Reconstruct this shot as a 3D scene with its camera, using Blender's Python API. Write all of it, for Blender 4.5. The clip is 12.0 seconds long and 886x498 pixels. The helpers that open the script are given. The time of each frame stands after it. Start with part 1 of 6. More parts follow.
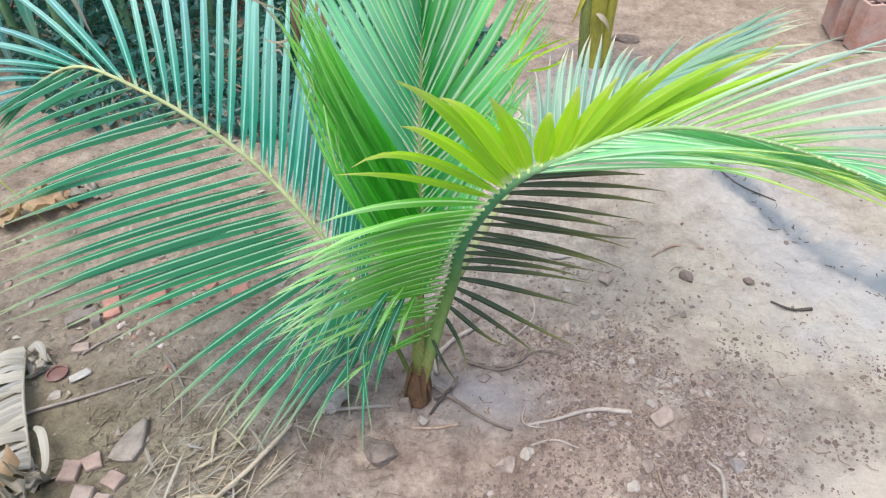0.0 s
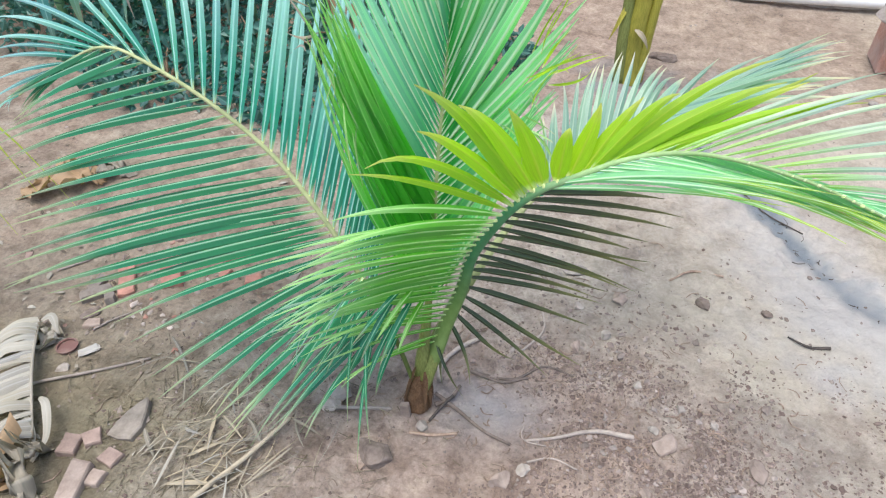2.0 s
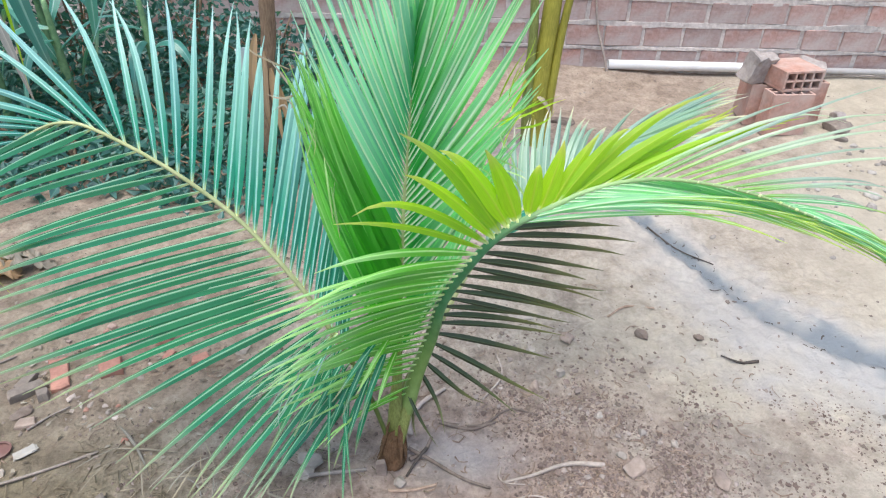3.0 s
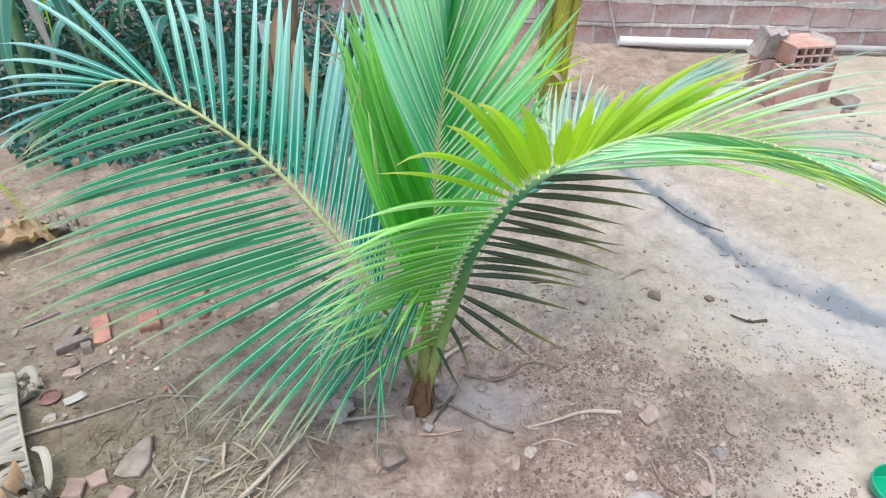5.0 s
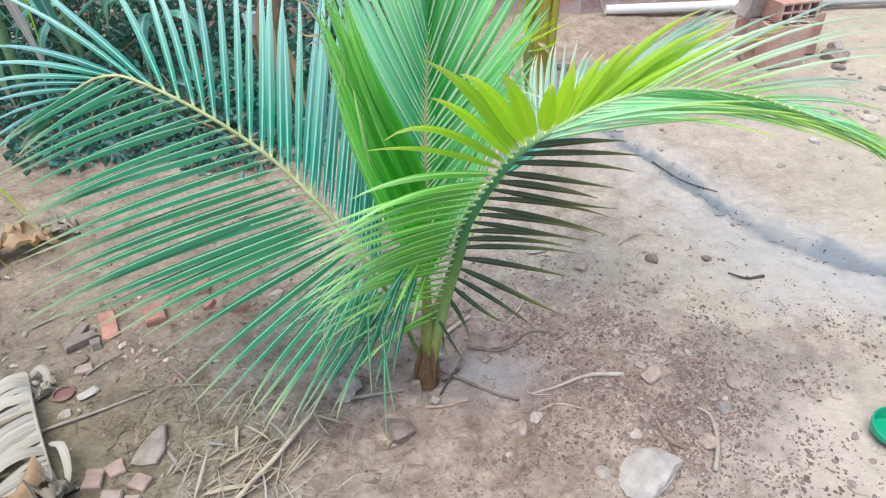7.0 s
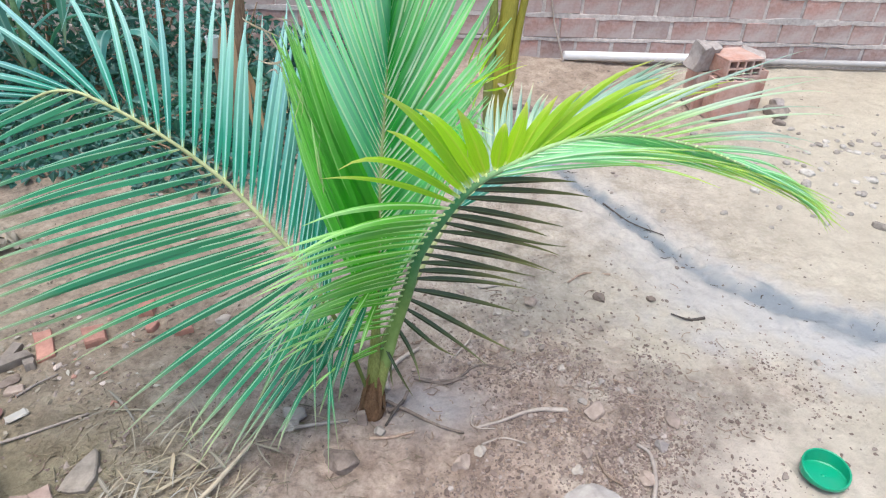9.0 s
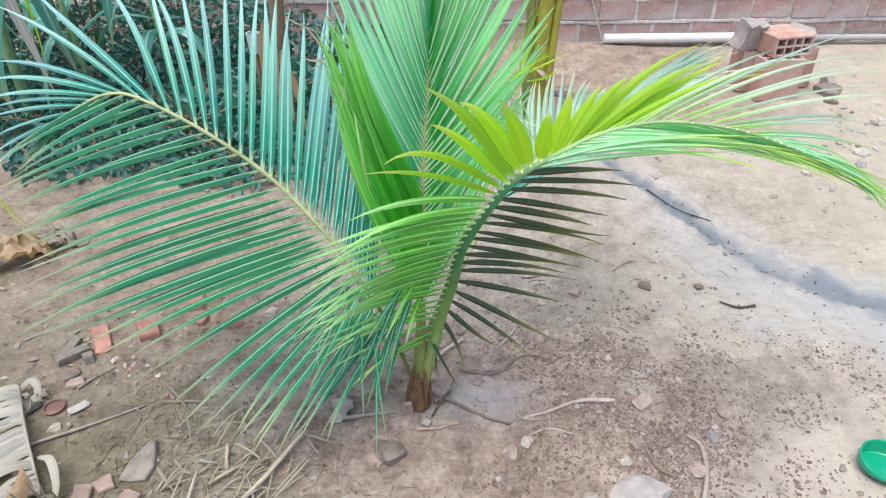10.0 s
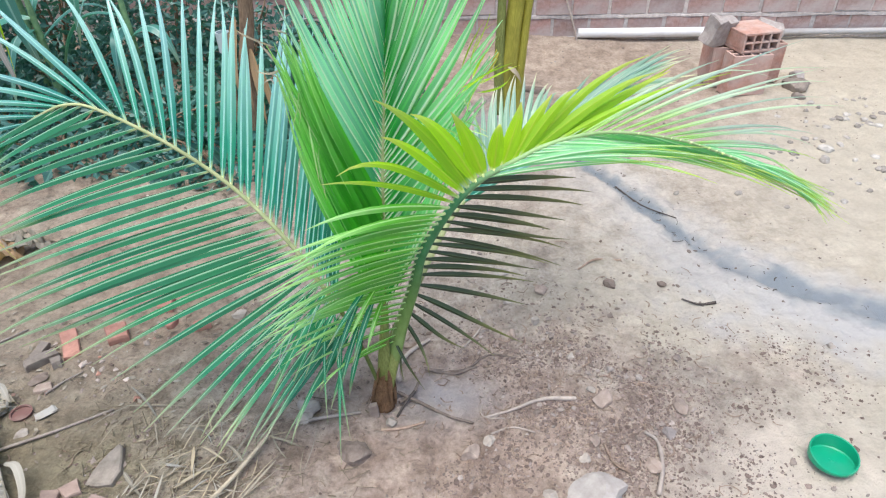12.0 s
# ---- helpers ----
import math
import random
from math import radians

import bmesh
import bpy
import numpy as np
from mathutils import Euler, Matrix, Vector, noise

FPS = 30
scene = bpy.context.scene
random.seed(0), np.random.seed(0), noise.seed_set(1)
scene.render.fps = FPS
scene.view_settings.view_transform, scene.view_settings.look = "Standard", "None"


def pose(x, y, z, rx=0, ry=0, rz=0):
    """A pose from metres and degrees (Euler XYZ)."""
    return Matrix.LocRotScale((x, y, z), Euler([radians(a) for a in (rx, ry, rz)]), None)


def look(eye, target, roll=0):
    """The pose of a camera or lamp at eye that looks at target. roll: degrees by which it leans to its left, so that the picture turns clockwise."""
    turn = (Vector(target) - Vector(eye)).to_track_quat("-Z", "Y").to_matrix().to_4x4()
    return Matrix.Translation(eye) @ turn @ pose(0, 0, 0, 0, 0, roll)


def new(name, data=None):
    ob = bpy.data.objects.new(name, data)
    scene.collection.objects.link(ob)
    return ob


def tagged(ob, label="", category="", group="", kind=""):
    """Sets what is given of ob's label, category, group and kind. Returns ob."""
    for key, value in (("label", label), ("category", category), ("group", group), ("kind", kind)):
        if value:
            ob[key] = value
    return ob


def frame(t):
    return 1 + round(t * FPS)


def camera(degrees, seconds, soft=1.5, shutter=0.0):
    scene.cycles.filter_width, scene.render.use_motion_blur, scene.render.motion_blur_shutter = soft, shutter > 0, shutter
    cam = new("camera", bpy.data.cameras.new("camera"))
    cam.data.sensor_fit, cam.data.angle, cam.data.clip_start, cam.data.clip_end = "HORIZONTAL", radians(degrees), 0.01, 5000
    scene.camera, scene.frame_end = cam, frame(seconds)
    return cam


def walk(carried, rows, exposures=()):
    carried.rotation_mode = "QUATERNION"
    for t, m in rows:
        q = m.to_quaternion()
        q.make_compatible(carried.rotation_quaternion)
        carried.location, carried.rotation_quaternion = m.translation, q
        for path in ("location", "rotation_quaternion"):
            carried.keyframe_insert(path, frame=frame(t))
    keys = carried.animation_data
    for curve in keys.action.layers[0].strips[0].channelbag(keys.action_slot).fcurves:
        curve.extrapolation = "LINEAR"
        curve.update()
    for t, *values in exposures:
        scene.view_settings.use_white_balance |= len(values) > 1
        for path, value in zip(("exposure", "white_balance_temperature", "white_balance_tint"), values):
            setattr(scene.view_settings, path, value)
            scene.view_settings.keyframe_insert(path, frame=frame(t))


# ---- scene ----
cam = camera(68.4, 12.0, 1.2)
PATH = [
    (0, (0.216, 0.331, 1.176), (-0.028, 1.832, -0.124), -3.1),
    (0.5, (0.212, 0.335, 1.178), (-0.019, 1.848, -0.109), -2.6),
    (1, (0.228, 0.341, 1.176), (-0.093, 1.782, -0.173), -3.7),
    (1.5, (0.227, 0.349, 1.175), (-0.114, 1.81, -0.148), -1.5),
    (2, (0.236, 0.348, 1.175), (-0.08, 1.841, -0.117), -0.1),
    (2.5, (0.195, 0.302, 1.175), (0.024, 1.936, 0.035), 1.8),
    (3, (0.12, 0.26, 1.156), (0.089, 1.933, 0.06), 1.1),
    (3.5, (0.083, 0.214, 1.151), (0.067, 1.87, 0.031), 1.4),
    (3.7, (0.066, 0.211, 1.156), (0.081, 1.857, 0.02), 2.4),
    (5.5, (0.078, 0.15, 1.146), (-0.008, 1.794, 0.011), -0.4),
    (6, (0.101, 0.146, 1.159), (-0.035, 1.778, 0.011), -2.6),
    (6.5, (0.094, 0.136, 1.156), (-0.045, 1.787, 0.037), -4.3),
    (7, (0.086, 0.137, 1.141), (0.039, 1.755, -0.034), -2.7),
    (8.8, (0.087, 0.13, 1.147), (0.145, 1.775, 0.011), 2.3),
    (9, (0.096, 0.124, 1.147), (0.184, 1.797, 0.054), 2.3),
    (9.5, (0.098, 0.126, 1.16), (0.147, 1.788, 0.05), -0.1),
    (10, (0.085, 0.129, 1.154), (0.055, 1.782, 0.029), -0.9),
    (10.5, (0.069, 0.133, 1.152), (0.045, 1.768, 0.0), -0.7),
    (11, (0.098, 0.134, 1.162), (0.18, 1.819, 0.087), -0.6),
    (11.5, (0.126, 0.146, 1.171), (0.202, 1.806, 0.058), 0.9),
    (12, (0.139, 0.129, 1.193), (0.151, 1.763, 0.04), -0.6),
]
walk(cam, [(t, look(eye, target, roll)) for t, eye, target, roll in PATH])

# ---- light ----
world = bpy.data.worlds.new("world")
scene.world = world
world.use_nodes = True
wn, wl = world.node_tree.nodes, world.node_tree.links
sky = wn.new("ShaderNodeTexSky")
sky.sky_type = "NISHITA"
sky.sun_disc = False
sky.sun_elevation, sky.sun_rotation = radians(77), radians(212)
sky.dust_density, sky.air_density, sky.ozone_density = 2.5, 1.0, 1.0
wl.new(sky.outputs["Color"], wn["Background"].inputs["Color"])
wn["Background"].inputs["Strength"].default_value = 0.12
sun_data = bpy.data.lights.new("sun", "SUN")
sun_data.energy, sun_data.angle, sun_data.color = 1.6, radians(45), (1.0, 0.98, 0.91)
sun = new("sun", sun_data)
sun.matrix_world = look((-0.5, -0.8, 4.0), (0, 0, 0))
scene.view_settings.exposure = 1.06

# ---- small helpers ----


def v_hash(i, j, seed):
    h = (i.astype(np.int64) * 374761393 + j.astype(np.int64) * 668265263 + seed * 974711) & 0x7FFFFFFF
    h = ((h ^ (h >> 13)) * 1274126177) & 0x7FFFFFFF
    return ((h ^ (h >> 16)) & 0xFFFF) / 65535.0


def v_noise(x, y, size, seed):
    """Smooth noise from -1 to 1 whose lumps are about size metres across."""
    x, y = np.asarray(x, float) / size, np.asarray(y, float) / size
    i, j = np.floor(x).astype(int), np.floor(y).astype(int)
    a, b = x - i, y - j
    a, b = a * a * (3 - 2 * a), b * b * (3 - 2 * b)
    low = v_hash(i, j, seed) * (1 - a) + v_hash(i + 1, j, seed) * a
    high = v_hash(i, j + 1, seed) * (1 - a) + v_hash(i + 1, j + 1, seed) * a
    return (low * (1 - b) + high * b) * 2 - 1


def spline(points, steps=12):
    """A Catmull-Rom curve through a few points: its places and the share of the length at each."""
    p = np.array(points, float)
    q = np.vstack([2 * p[0] - p[1], p, 2 * p[-1] - p[-2]])
    out = []
    for i in range(len(p) - 1):
        a, b, c, d = q[i:i + 4]
        for k in np.linspace(0, 1, steps, endpoint=False):
            out.append(0.5 * (2 * b + (c - a) * k + (2 * a - 5 * b + 4 * c - d) * k * k + (3 * b - a - 3 * c + d) * k ** 3))
    out = np.array(out + [p[-1]])
    run = np.r_[0, np.cumsum(np.linalg.norm(np.diff(out, axis=0), axis=1))]
    return out, run / run[-1], run[-1]


def mesh_from(name, verts, faces, material, uvs=None, smooth=True):
    me = bpy.data.meshes.new(name)
    me.from_pydata([tuple(v) for v in verts], [], faces)
    if uvs is not None:
        layer = me.uv_layers.new(name="UVMap")
        flat = np.array([uvs[v] for f in faces for v in f], np.float32).ravel()
        layer.data.foreach_set("uv", flat)
    if material:
        me.materials.append(material)
    if smooth:
        me.polygons.foreach_set("use_smooth", [True] * len(me.polygons))
    me.update()
    return me


def part(name, me, parent=None, label=""):
    ob = new(name, me)
    if parent is not None:
        ob.parent = parent
    if label:
        ob["label"] = label
    return ob


def from_bm(name, bm, material, smooth=False):
    me = bpy.data.meshes.new(name)
    bm.to_mesh(me)
    bm.free()
    if material:
        me.materials.append(material)
    if smooth:
        me.polygons.foreach_set("use_smooth", [True] * len(me.polygons))
    return me


def tube(points, radii, sides=8, flat=1.0, cap=True, rough=0.0, seed=0, steps=8):
    """Vertices and faces of a tapered tube along a curve. flat: height of the section over its width."""
    path, share, _ = spline(points, steps)
    tangents = np.gradient(path, axis=0)
    tangents /= np.linalg.norm(tangents, axis=1)[:, None]
    r = np.interp(share, np.linspace(0, 1, len(radii)), radii)
    noise_rng = np.random.RandomState(seed)
    side = np.cross(tangents[0], (0, 0, 1))
    if np.linalg.norm(side) < 1e-3:
        side = np.array((1.0, 0, 0))
    verts, faces, uvs = [], [], []
    for k, (p, t) in enumerate(zip(path, tangents)):
        side = side - t * (side @ t)
        side /= np.linalg.norm(side)
        up = np.cross(side, t)
        for s in range(sides):
            a = 2 * math.pi * s / sides
            w = r[k] * (1 + rough * noise_rng.uniform(-1, 1))
            verts.append(p + side * math.cos(a) * w + up * math.sin(a) * w * flat)
            uvs.append((s / sides, share[k]))
    n = len(path)
    for k in range(n - 1):
        for s in range(sides):
            s2 = (s + 1) % sides
            faces.append((k * sides + s, k * sides + s2, (k + 1) * sides + s2, (k + 1) * sides + s))
    if cap:
        faces.append(tuple(range(sides))[::-1])
        faces.append(tuple((n - 1) * sides + s for s in range(sides)))
    return verts, faces, uvs


# ---- materials ----
def shader(name):
    m = bpy.data.materials.new(name)
    m.use_nodes = True
    return m, m.node_tree.nodes, m.node_tree.links, m.node_tree.nodes["Principled BSDF"]


def ramp_node(nodes, stops):
    r = nodes.new("ShaderNodeValToRGB")
    while len(r.color_ramp.elements) < len(stops):
        r.color_ramp.elements.new(0.5)
    for e, (p, c) in zip(r.color_ramp.elements, stops):
        e.position, e.color = p, (*c, 1)
    return r


def mix_color(nodes, links, factor, a, b, blend="MIX"):
    m = nodes.new("ShaderNodeMix")
    m.data_type, m.blend_type = "RGBA", blend
    for socket, value in ((0, factor), (6, a), (7, b)):
        if hasattr(value, "is_linked"):
            links.new(value, m.inputs[socket])
        elif isinstance(value, (int, float)):
            m.inputs[socket].default_value = value
        else:
            m.inputs[socket].default_value = (*value, 1)
    return m.outputs[2]


def noise_node(nodes, links, scale, detail=5.0, rough=0.6, coords="Object", stretch=None):
    tc = nodes.new("ShaderNodeTexCoord")
    n = nodes.new("ShaderNodeTexNoise")
    n.inputs["Scale"].default_value, n.inputs["Detail"].default_value, n.inputs["Roughness"].default_value = scale, detail, rough
    if stretch:
        mp = nodes.new("ShaderNodeMapping")
        mp.inputs["Scale"].default_value = stretch
        links.new(tc.outputs[coords], mp.inputs["Vector"])
        links.new(mp.outputs["Vector"], n.inputs["Vector"])
    else:
        links.new(tc.outputs[coords], n.inputs["Vector"])
    return n.outputs["Fac"]


def bump_from(nodes, links, bsdf, height, strength=0.4, distance=0.003):
    b = nodes.new("ShaderNodeBump")
    b.inputs["Strength"].default_value, b.inputs["Distance"].default_value = strength, distance
    links.new(height, b.inputs["Height"])
    links.new(b.outputs["Normal"], bsdf.inputs["Normal"])


def mottled(name, dark, light, scale=40.0, rough=0.85, bump=0.4, distance=0.002, vary=0.25, big=6.0, stretch=None):
    """A dull natural surface: two scales of variation, grain relief, and a shift from piece to piece."""
    m, n, l, b = shader(name)
    fine = noise_node(n, l, scale, 6, 0.65, stretch=stretch)
    coarse = noise_node(n, l, big, 3, 0.5)
    r1 = ramp_node(n, [(0.3, dark), (0.7, light)])
    l.new(fine, r1.inputs["Fac"])
    r2 = ramp_node(n, [(0.3, (0.72, 0.72, 0.72)), (0.75, (1.15, 1.12, 1.08))])
    l.new(coarse, r2.inputs["Fac"])
    col = mix_color(n, l, 1.0, r1.outputs["Color"], r2.outputs["Color"], "MULTIPLY")
    info = n.new("ShaderNodeObjectInfo")
    r3 = ramp_node(n, [(0.0, (1 - vary, 1 - vary, 1 - vary)), (1.0, (1 + vary, 1 + vary * 0.9, 1 + vary * 0.8))])
    l.new(info.outputs["Random"], r3.inputs["Fac"])
    col = mix_color(n, l, 1.0, col, r3.outputs["Color"], "MULTIPLY")
    l.new(col, b.inputs["Base Color"])
    b.inputs["Roughness"].default_value = rough
    b.inputs["Specular IOR Level"].default_value = 0.25
    bump_from(n, l, b, fine, bump, distance)
    return m


def leaf_material(name, base, blade, tip, rib, through_share=0.35, gloss=0.42, vary=0.25, turn=(0.72, 0.93), rib_half=0.09, rib_end=0.25, foot=(0.0, 0.06)):
    """A palm blade: pale at the foot, a light midrib, ribbed along its length, drying at the tip or, in some greens,
    painted there with sky sheen; some ribs carry painted glints; light shines through it.
    """
    m, n, l, b = shader(name)
    uv = n.new("ShaderNodeTexCoord")
    sep = n.new("ShaderNodeSeparateXYZ")
    l.new(uv.outputs["UV"], sep.inputs["Vector"])
    along = ramp_node(n, [(0.0, base), (foot[0], base), (foot[1], blade), (turn[0], blade), (turn[1], tip), (1.0, tuple(c * 0.8 for c in tip))])
    l.new(sep.outputs["Y"], along.inputs["Fac"])
    grain = noise_node(n, l, 1.0, 4, 0.6, coords="UV", stretch=(26.0, 2.5, 1.0))
    gr = ramp_node(n, [(0.3, (0.78, 0.82, 0.8)), (0.7, (1.15, 1.12, 1.1))])
    l.new(grain, gr.inputs["Fac"])
    col = mix_color(n, l, 1.0, along.outputs["Color"], gr.outputs["Color"], "MULTIPLY")
    info = n.new("ShaderNodeObjectInfo")
    tone = ramp_node(n, [(0.0, (1 - vary, 1 - vary * 0.8, 1 - vary * 0.4)), (1.0, (1 + vary, 1 + vary * 0.8, 1 + vary * 0.4))])
    l.new(info.outputs["Random"], tone.inputs["Fac"])
    col = mix_color(n, l, 1.0, col, tone.outputs["Color"], "MULTIPLY")
    ribs = ramp_node(n, [(0.5 - rib_half, (0, 0, 0)), (0.5 - rib_half * 0.4, (1, 1, 1)), (0.5 + rib_half * 0.4, (1, 1, 1)), (0.5 + rib_half, (0, 0, 0))])
    l.new(sep.outputs["X"], ribs.inputs["Fac"])
    fade = ramp_node(n, [(0.0, (1, 1, 1)), (0.9, (rib_end, rib_end, rib_end))])
    l.new(sep.outputs["Y"], fade.inputs["Fac"])
    rib_share = mix_color(n, l, 1.0, ribs.outputs["Color"], fade.outputs["Color"], "MULTIPLY")
    col = mix_color(n, l, rib_share, col, rib)
    l.new(col, b.inputs["Base Color"])
    b.inputs["Roughness"].default_value = gloss
    b.inputs["Specular IOR Level"].default_value = 0.75 if gloss < 0.55 else 0.3
    b.inputs["Coat Weight"].default_value = 0.16 if gloss < 0.45 else 0.0
    b.inputs["Coat Roughness"].default_value = 0.22
    bump_from(n, l, b, grain, 0.25, 0.0015)
    tr = n.new("ShaderNodeBsdfTranslucent")
    l.new(mix_color(n, l, 1.0, col, (1.1, 1.2, 0.55), "MULTIPLY"), tr.inputs["Color"])
    mx = n.new("ShaderNodeMixShader")
    mx.inputs[0].default_value = through_share
    l.new(b.outputs[0], mx.inputs[1])
    l.new(tr.outputs[0], mx.inputs[2])
    l.new(mx.outputs[0], n["Material Output"].inputs["Surface"])
    return m


def ground_material():
    """Trodden earth: pinkish brown soil, pale dust, red grit, and grey silt left by a trickle of waste water."""
    m, n, l, b = shader("trodden_earth")
    big = noise_node(n, l, 3.2, 6, 0.65)
    mid = noise_node(n, l, 14.0, 6, 0.65)
    fine = noise_node(n, l, 75.0, 8, 0.75)
    soil = ramp_node(n, [(0.25, (0.20, 0.174, 0.153)), (0.5, (0.42, 0.378, 0.340)), (0.78, (0.60, 0.55, 0.505))])
    l.new(fine, soil.inputs["Fac"])
    patch = ramp_node(n, [(0.3, (0.56, 0.52, 0.49)), (0.52, (1.0, 0.98, 0.96)), (0.75, (1.24, 1.28, 1.24))])
    l.new(mid, patch.inputs["Fac"])
    col = mix_color(n, l, 1.0, soil.outputs["Color"], patch.outputs["Color"], "MULTIPLY")
    wide = ramp_node(n, [(0.35, (0.76, 0.72, 0.70)), (0.65, (1.20, 1.19, 1.16))])
    l.new(big, wide.inputs["Fac"])
    col = mix_color(n, l, 1.0, col, wide.outputs["Color"], "MULTIPLY")

    def layer(name):
        a = n.new("ShaderNodeAttribute")
        a.attribute_name = name
        return a.outputs["Fac"]
    col = mix_color(n, l, layer("damp"), col, mix_color(n, l, 1.0, col, (0.98, 0.86, 0.825), "MULTIPLY"))
    col = mix_color(n, l, layer("olive"), col, mix_color(n, l, 1.0, col, (0.56, 0.61, 0.49), "MULTIPLY"))
    col = mix_color(n, l, layer("dust"), col, mix_color(n, l, 0.6, col, (0.62, 0.565, 0.45)))
    col = mix_color(n, l, layer("powder"), col, mix_color(n, l, 0.55, col, (0.80, 0.70, 0.60)))
    col = mix_color(n, l, layer("silt"), col, mix_color(n, l, 0.3, (0.52, 0.53, 0.56), col))
    col = mix_color(n, l, layer("wet"), col, mix_color(n, l, 0.25, (0.125, 0.18, 0.23), col))
    l.new(col, b.inputs["Base Color"])
    dry = n.new("ShaderNodeMapRange")
    l.new(layer("wet"), dry.inputs["Value"])
    dry.inputs["To Min"].default_value, dry.inputs["To Max"].default_value = 0.92, 0.45
    l.new(dry.outputs["Result"], b.inputs["Roughness"])
    b.inputs["Specular IOR Level"].default_value = 0.25
    add = n.new("ShaderNodeMath")
    add.operation = "ADD"
    l.new(fine, add.inputs[0])
    l.new(mid, add.inputs[1])
    bump_from(n, l, b, add.outputs[0], 1.0, 0.012)
    return m


def brick_material(name, dark, light, grime):
    """Fired clay with scored lines along the face, stains of mortar and dust."""
    m, n, l, b = shader(name)
    fine = noise_node(n, l, 60, 6, 0.65)
    scored = noise_node(n, l, 1.0, 3, 0.5, stretch=(2.0, 2.0, 110.0))
    blotch = noise_node(n, l, 7.0, 5, 0.6)
    info = n.new("ShaderNodeObjectInfo")
    c1 = ramp_node(n, [(0.0, dark), (1.0, light)])
    l.new(info.outputs["Random"], c1.inputs["Fac"])
    r = ramp_node(n, [(0.3, (0.75, 0.73, 0.72)), (0.7, (1.18, 1.15, 1.12))])
    l.new(fine, r.inputs["Fac"])
    col = mix_color(n, l, 1.0, c1.outputs["Color"], r.outputs["Color"], "MULTIPLY")
    g = ramp_node(n, [(0.36, (0, 0, 0)), (0.62, (0.8, 0.8, 0.8))])
    l.new(blotch, g.inputs["Fac"])
    col = mix_color(n, l, g.outputs["Color"], col, grime)
    l.new(col, b.inputs["Base Color"])
    b.inputs["Roughness"].default_value = 0.9
    b.inputs["Specular IOR Level"].default_value = 0.2
    bump_from(n, l, b, scored, 0.6, 0.003)
    return m


def smooth_material(name, color, rough=0.35, soil=(0.3, 0.25, 0.2), soil_share=0.35, through_share=0.0):
    m, n, l, b = shader(name)
    f = noise_node(n, l, 22, 5, 0.6)
    r = ramp_node(n, [(0.45, (0, 0, 0)), (0.85, (soil_share,) * 3)])
    l.new(f, r.inputs["Fac"])
    l.new(mix_color(n, l, r.outputs["Color"], color, soil), b.inputs["Base Color"])
    b.inputs["Roughness"].default_value = rough
    bump_from(n, l, b, f, 0.1, 0.001)
    return m


def island_material(name, stops):
    m, n, l, b = shader(name)
    g = n.new("ShaderNodeNewGeometry")
    r = ramp_node(n, stops)
    l.new(g.outputs["Random Per Island"], r.inputs["Fac"])
    f = noise_node(n, l, 90, 4, 0.6)
    k = ramp_node(n, [(0.3, (0.8, 0.8, 0.8)), (0.7, (1.15, 1.15, 1.15))])
    l.new(f, k.inputs["Fac"])
    l.new(mix_color(n, l, 1.0, r.outputs["Color"], k.outputs["Color"], "MULTIPLY"), b.inputs["Base Color"])
    b.inputs["Roughness"].default_value = 0.92
    b.inputs["Specular IOR Level"].default_value = 0.2
    return m


EARTH = ground_material()
LEAF_BRIGHT = leaf_material("leaf_yellow_green", (0.82, 0.86, 0.55), (0.37, 0.63, 0.012), (0.54, 0.58, 0.14), (0.50, 0.66, 0.05), 0.5, 0.5, turn=(0.66, 0.95), foot=(0.022, 0.085))
LEAF_WISP = leaf_material("leaf_pale_tipped", (0.70, 0.78, 0.44), (0.28, 0.52, 0.10), (0.45, 0.58, 0.48), (0.50, 0.68, 0.46), 0.32, 0.40, turn=(0.10, 0.42), foot=(0.006, 0.03))
# pale mint and near-white rib paint the sky's gloss into the base colour
LEAF_SHEEN = leaf_material("leaf_mint_painted_gloss", (0.80, 0.88, 0.60), (0.26, 0.62, 0.34), (0.42, 0.60, 0.05), (0.84, 0.98, 0.86), 0.48, 0.25, turn=(0.55, 0.88), rib_half=0.17, rib_end=0.5, foot=(0.006, 0.03))
LEAF_PALE = leaf_material("leaf_light_green", (0.50, 0.58, 0.24), (0.30, 0.56, 0.20), (0.64, 0.60, 0.40), (0.58, 0.76, 0.46), 0.4, 0.3, turn=(0.5, 0.86))
# whitish tip and rib: sky sheen and ridge glints painted over mid green
LEAF_MID = leaf_material("leaf_mid_sky_sheen", (0.36, 0.48, 0.16), (0.045, 0.42, 0.085), (0.36, 0.88, 0.48), (0.90, 1.0, 0.97), 0.42, 0.25, turn=(0.16, 0.64), rib_half=0.20, rib_end=0.75)
LEAF_BROAD = leaf_material("leaf_broad_green", (0.30, 0.45, 0.14), (0.13, 0.62, 0.08), (0.36, 0.74, 0.26), (0.60, 0.92, 0.46), 0.5, 0.27, turn=(0.40, 0.95), rib_half=0.10, rib_end=0.6)
# the mint tip is reflected sky put into the colour, the white rib a glint
LEAF_SKY_MINT = leaf_material("leaf_mint_sky_sheen", (0.36, 0.50, 0.20), (0.11, 0.55, 0.33), (0.48, 0.93, 0.82), (0.90, 1.0, 1.0), 0.42, 0.25, turn=(0.12, 0.55), rib_half=0.18, rib_end=0.8)
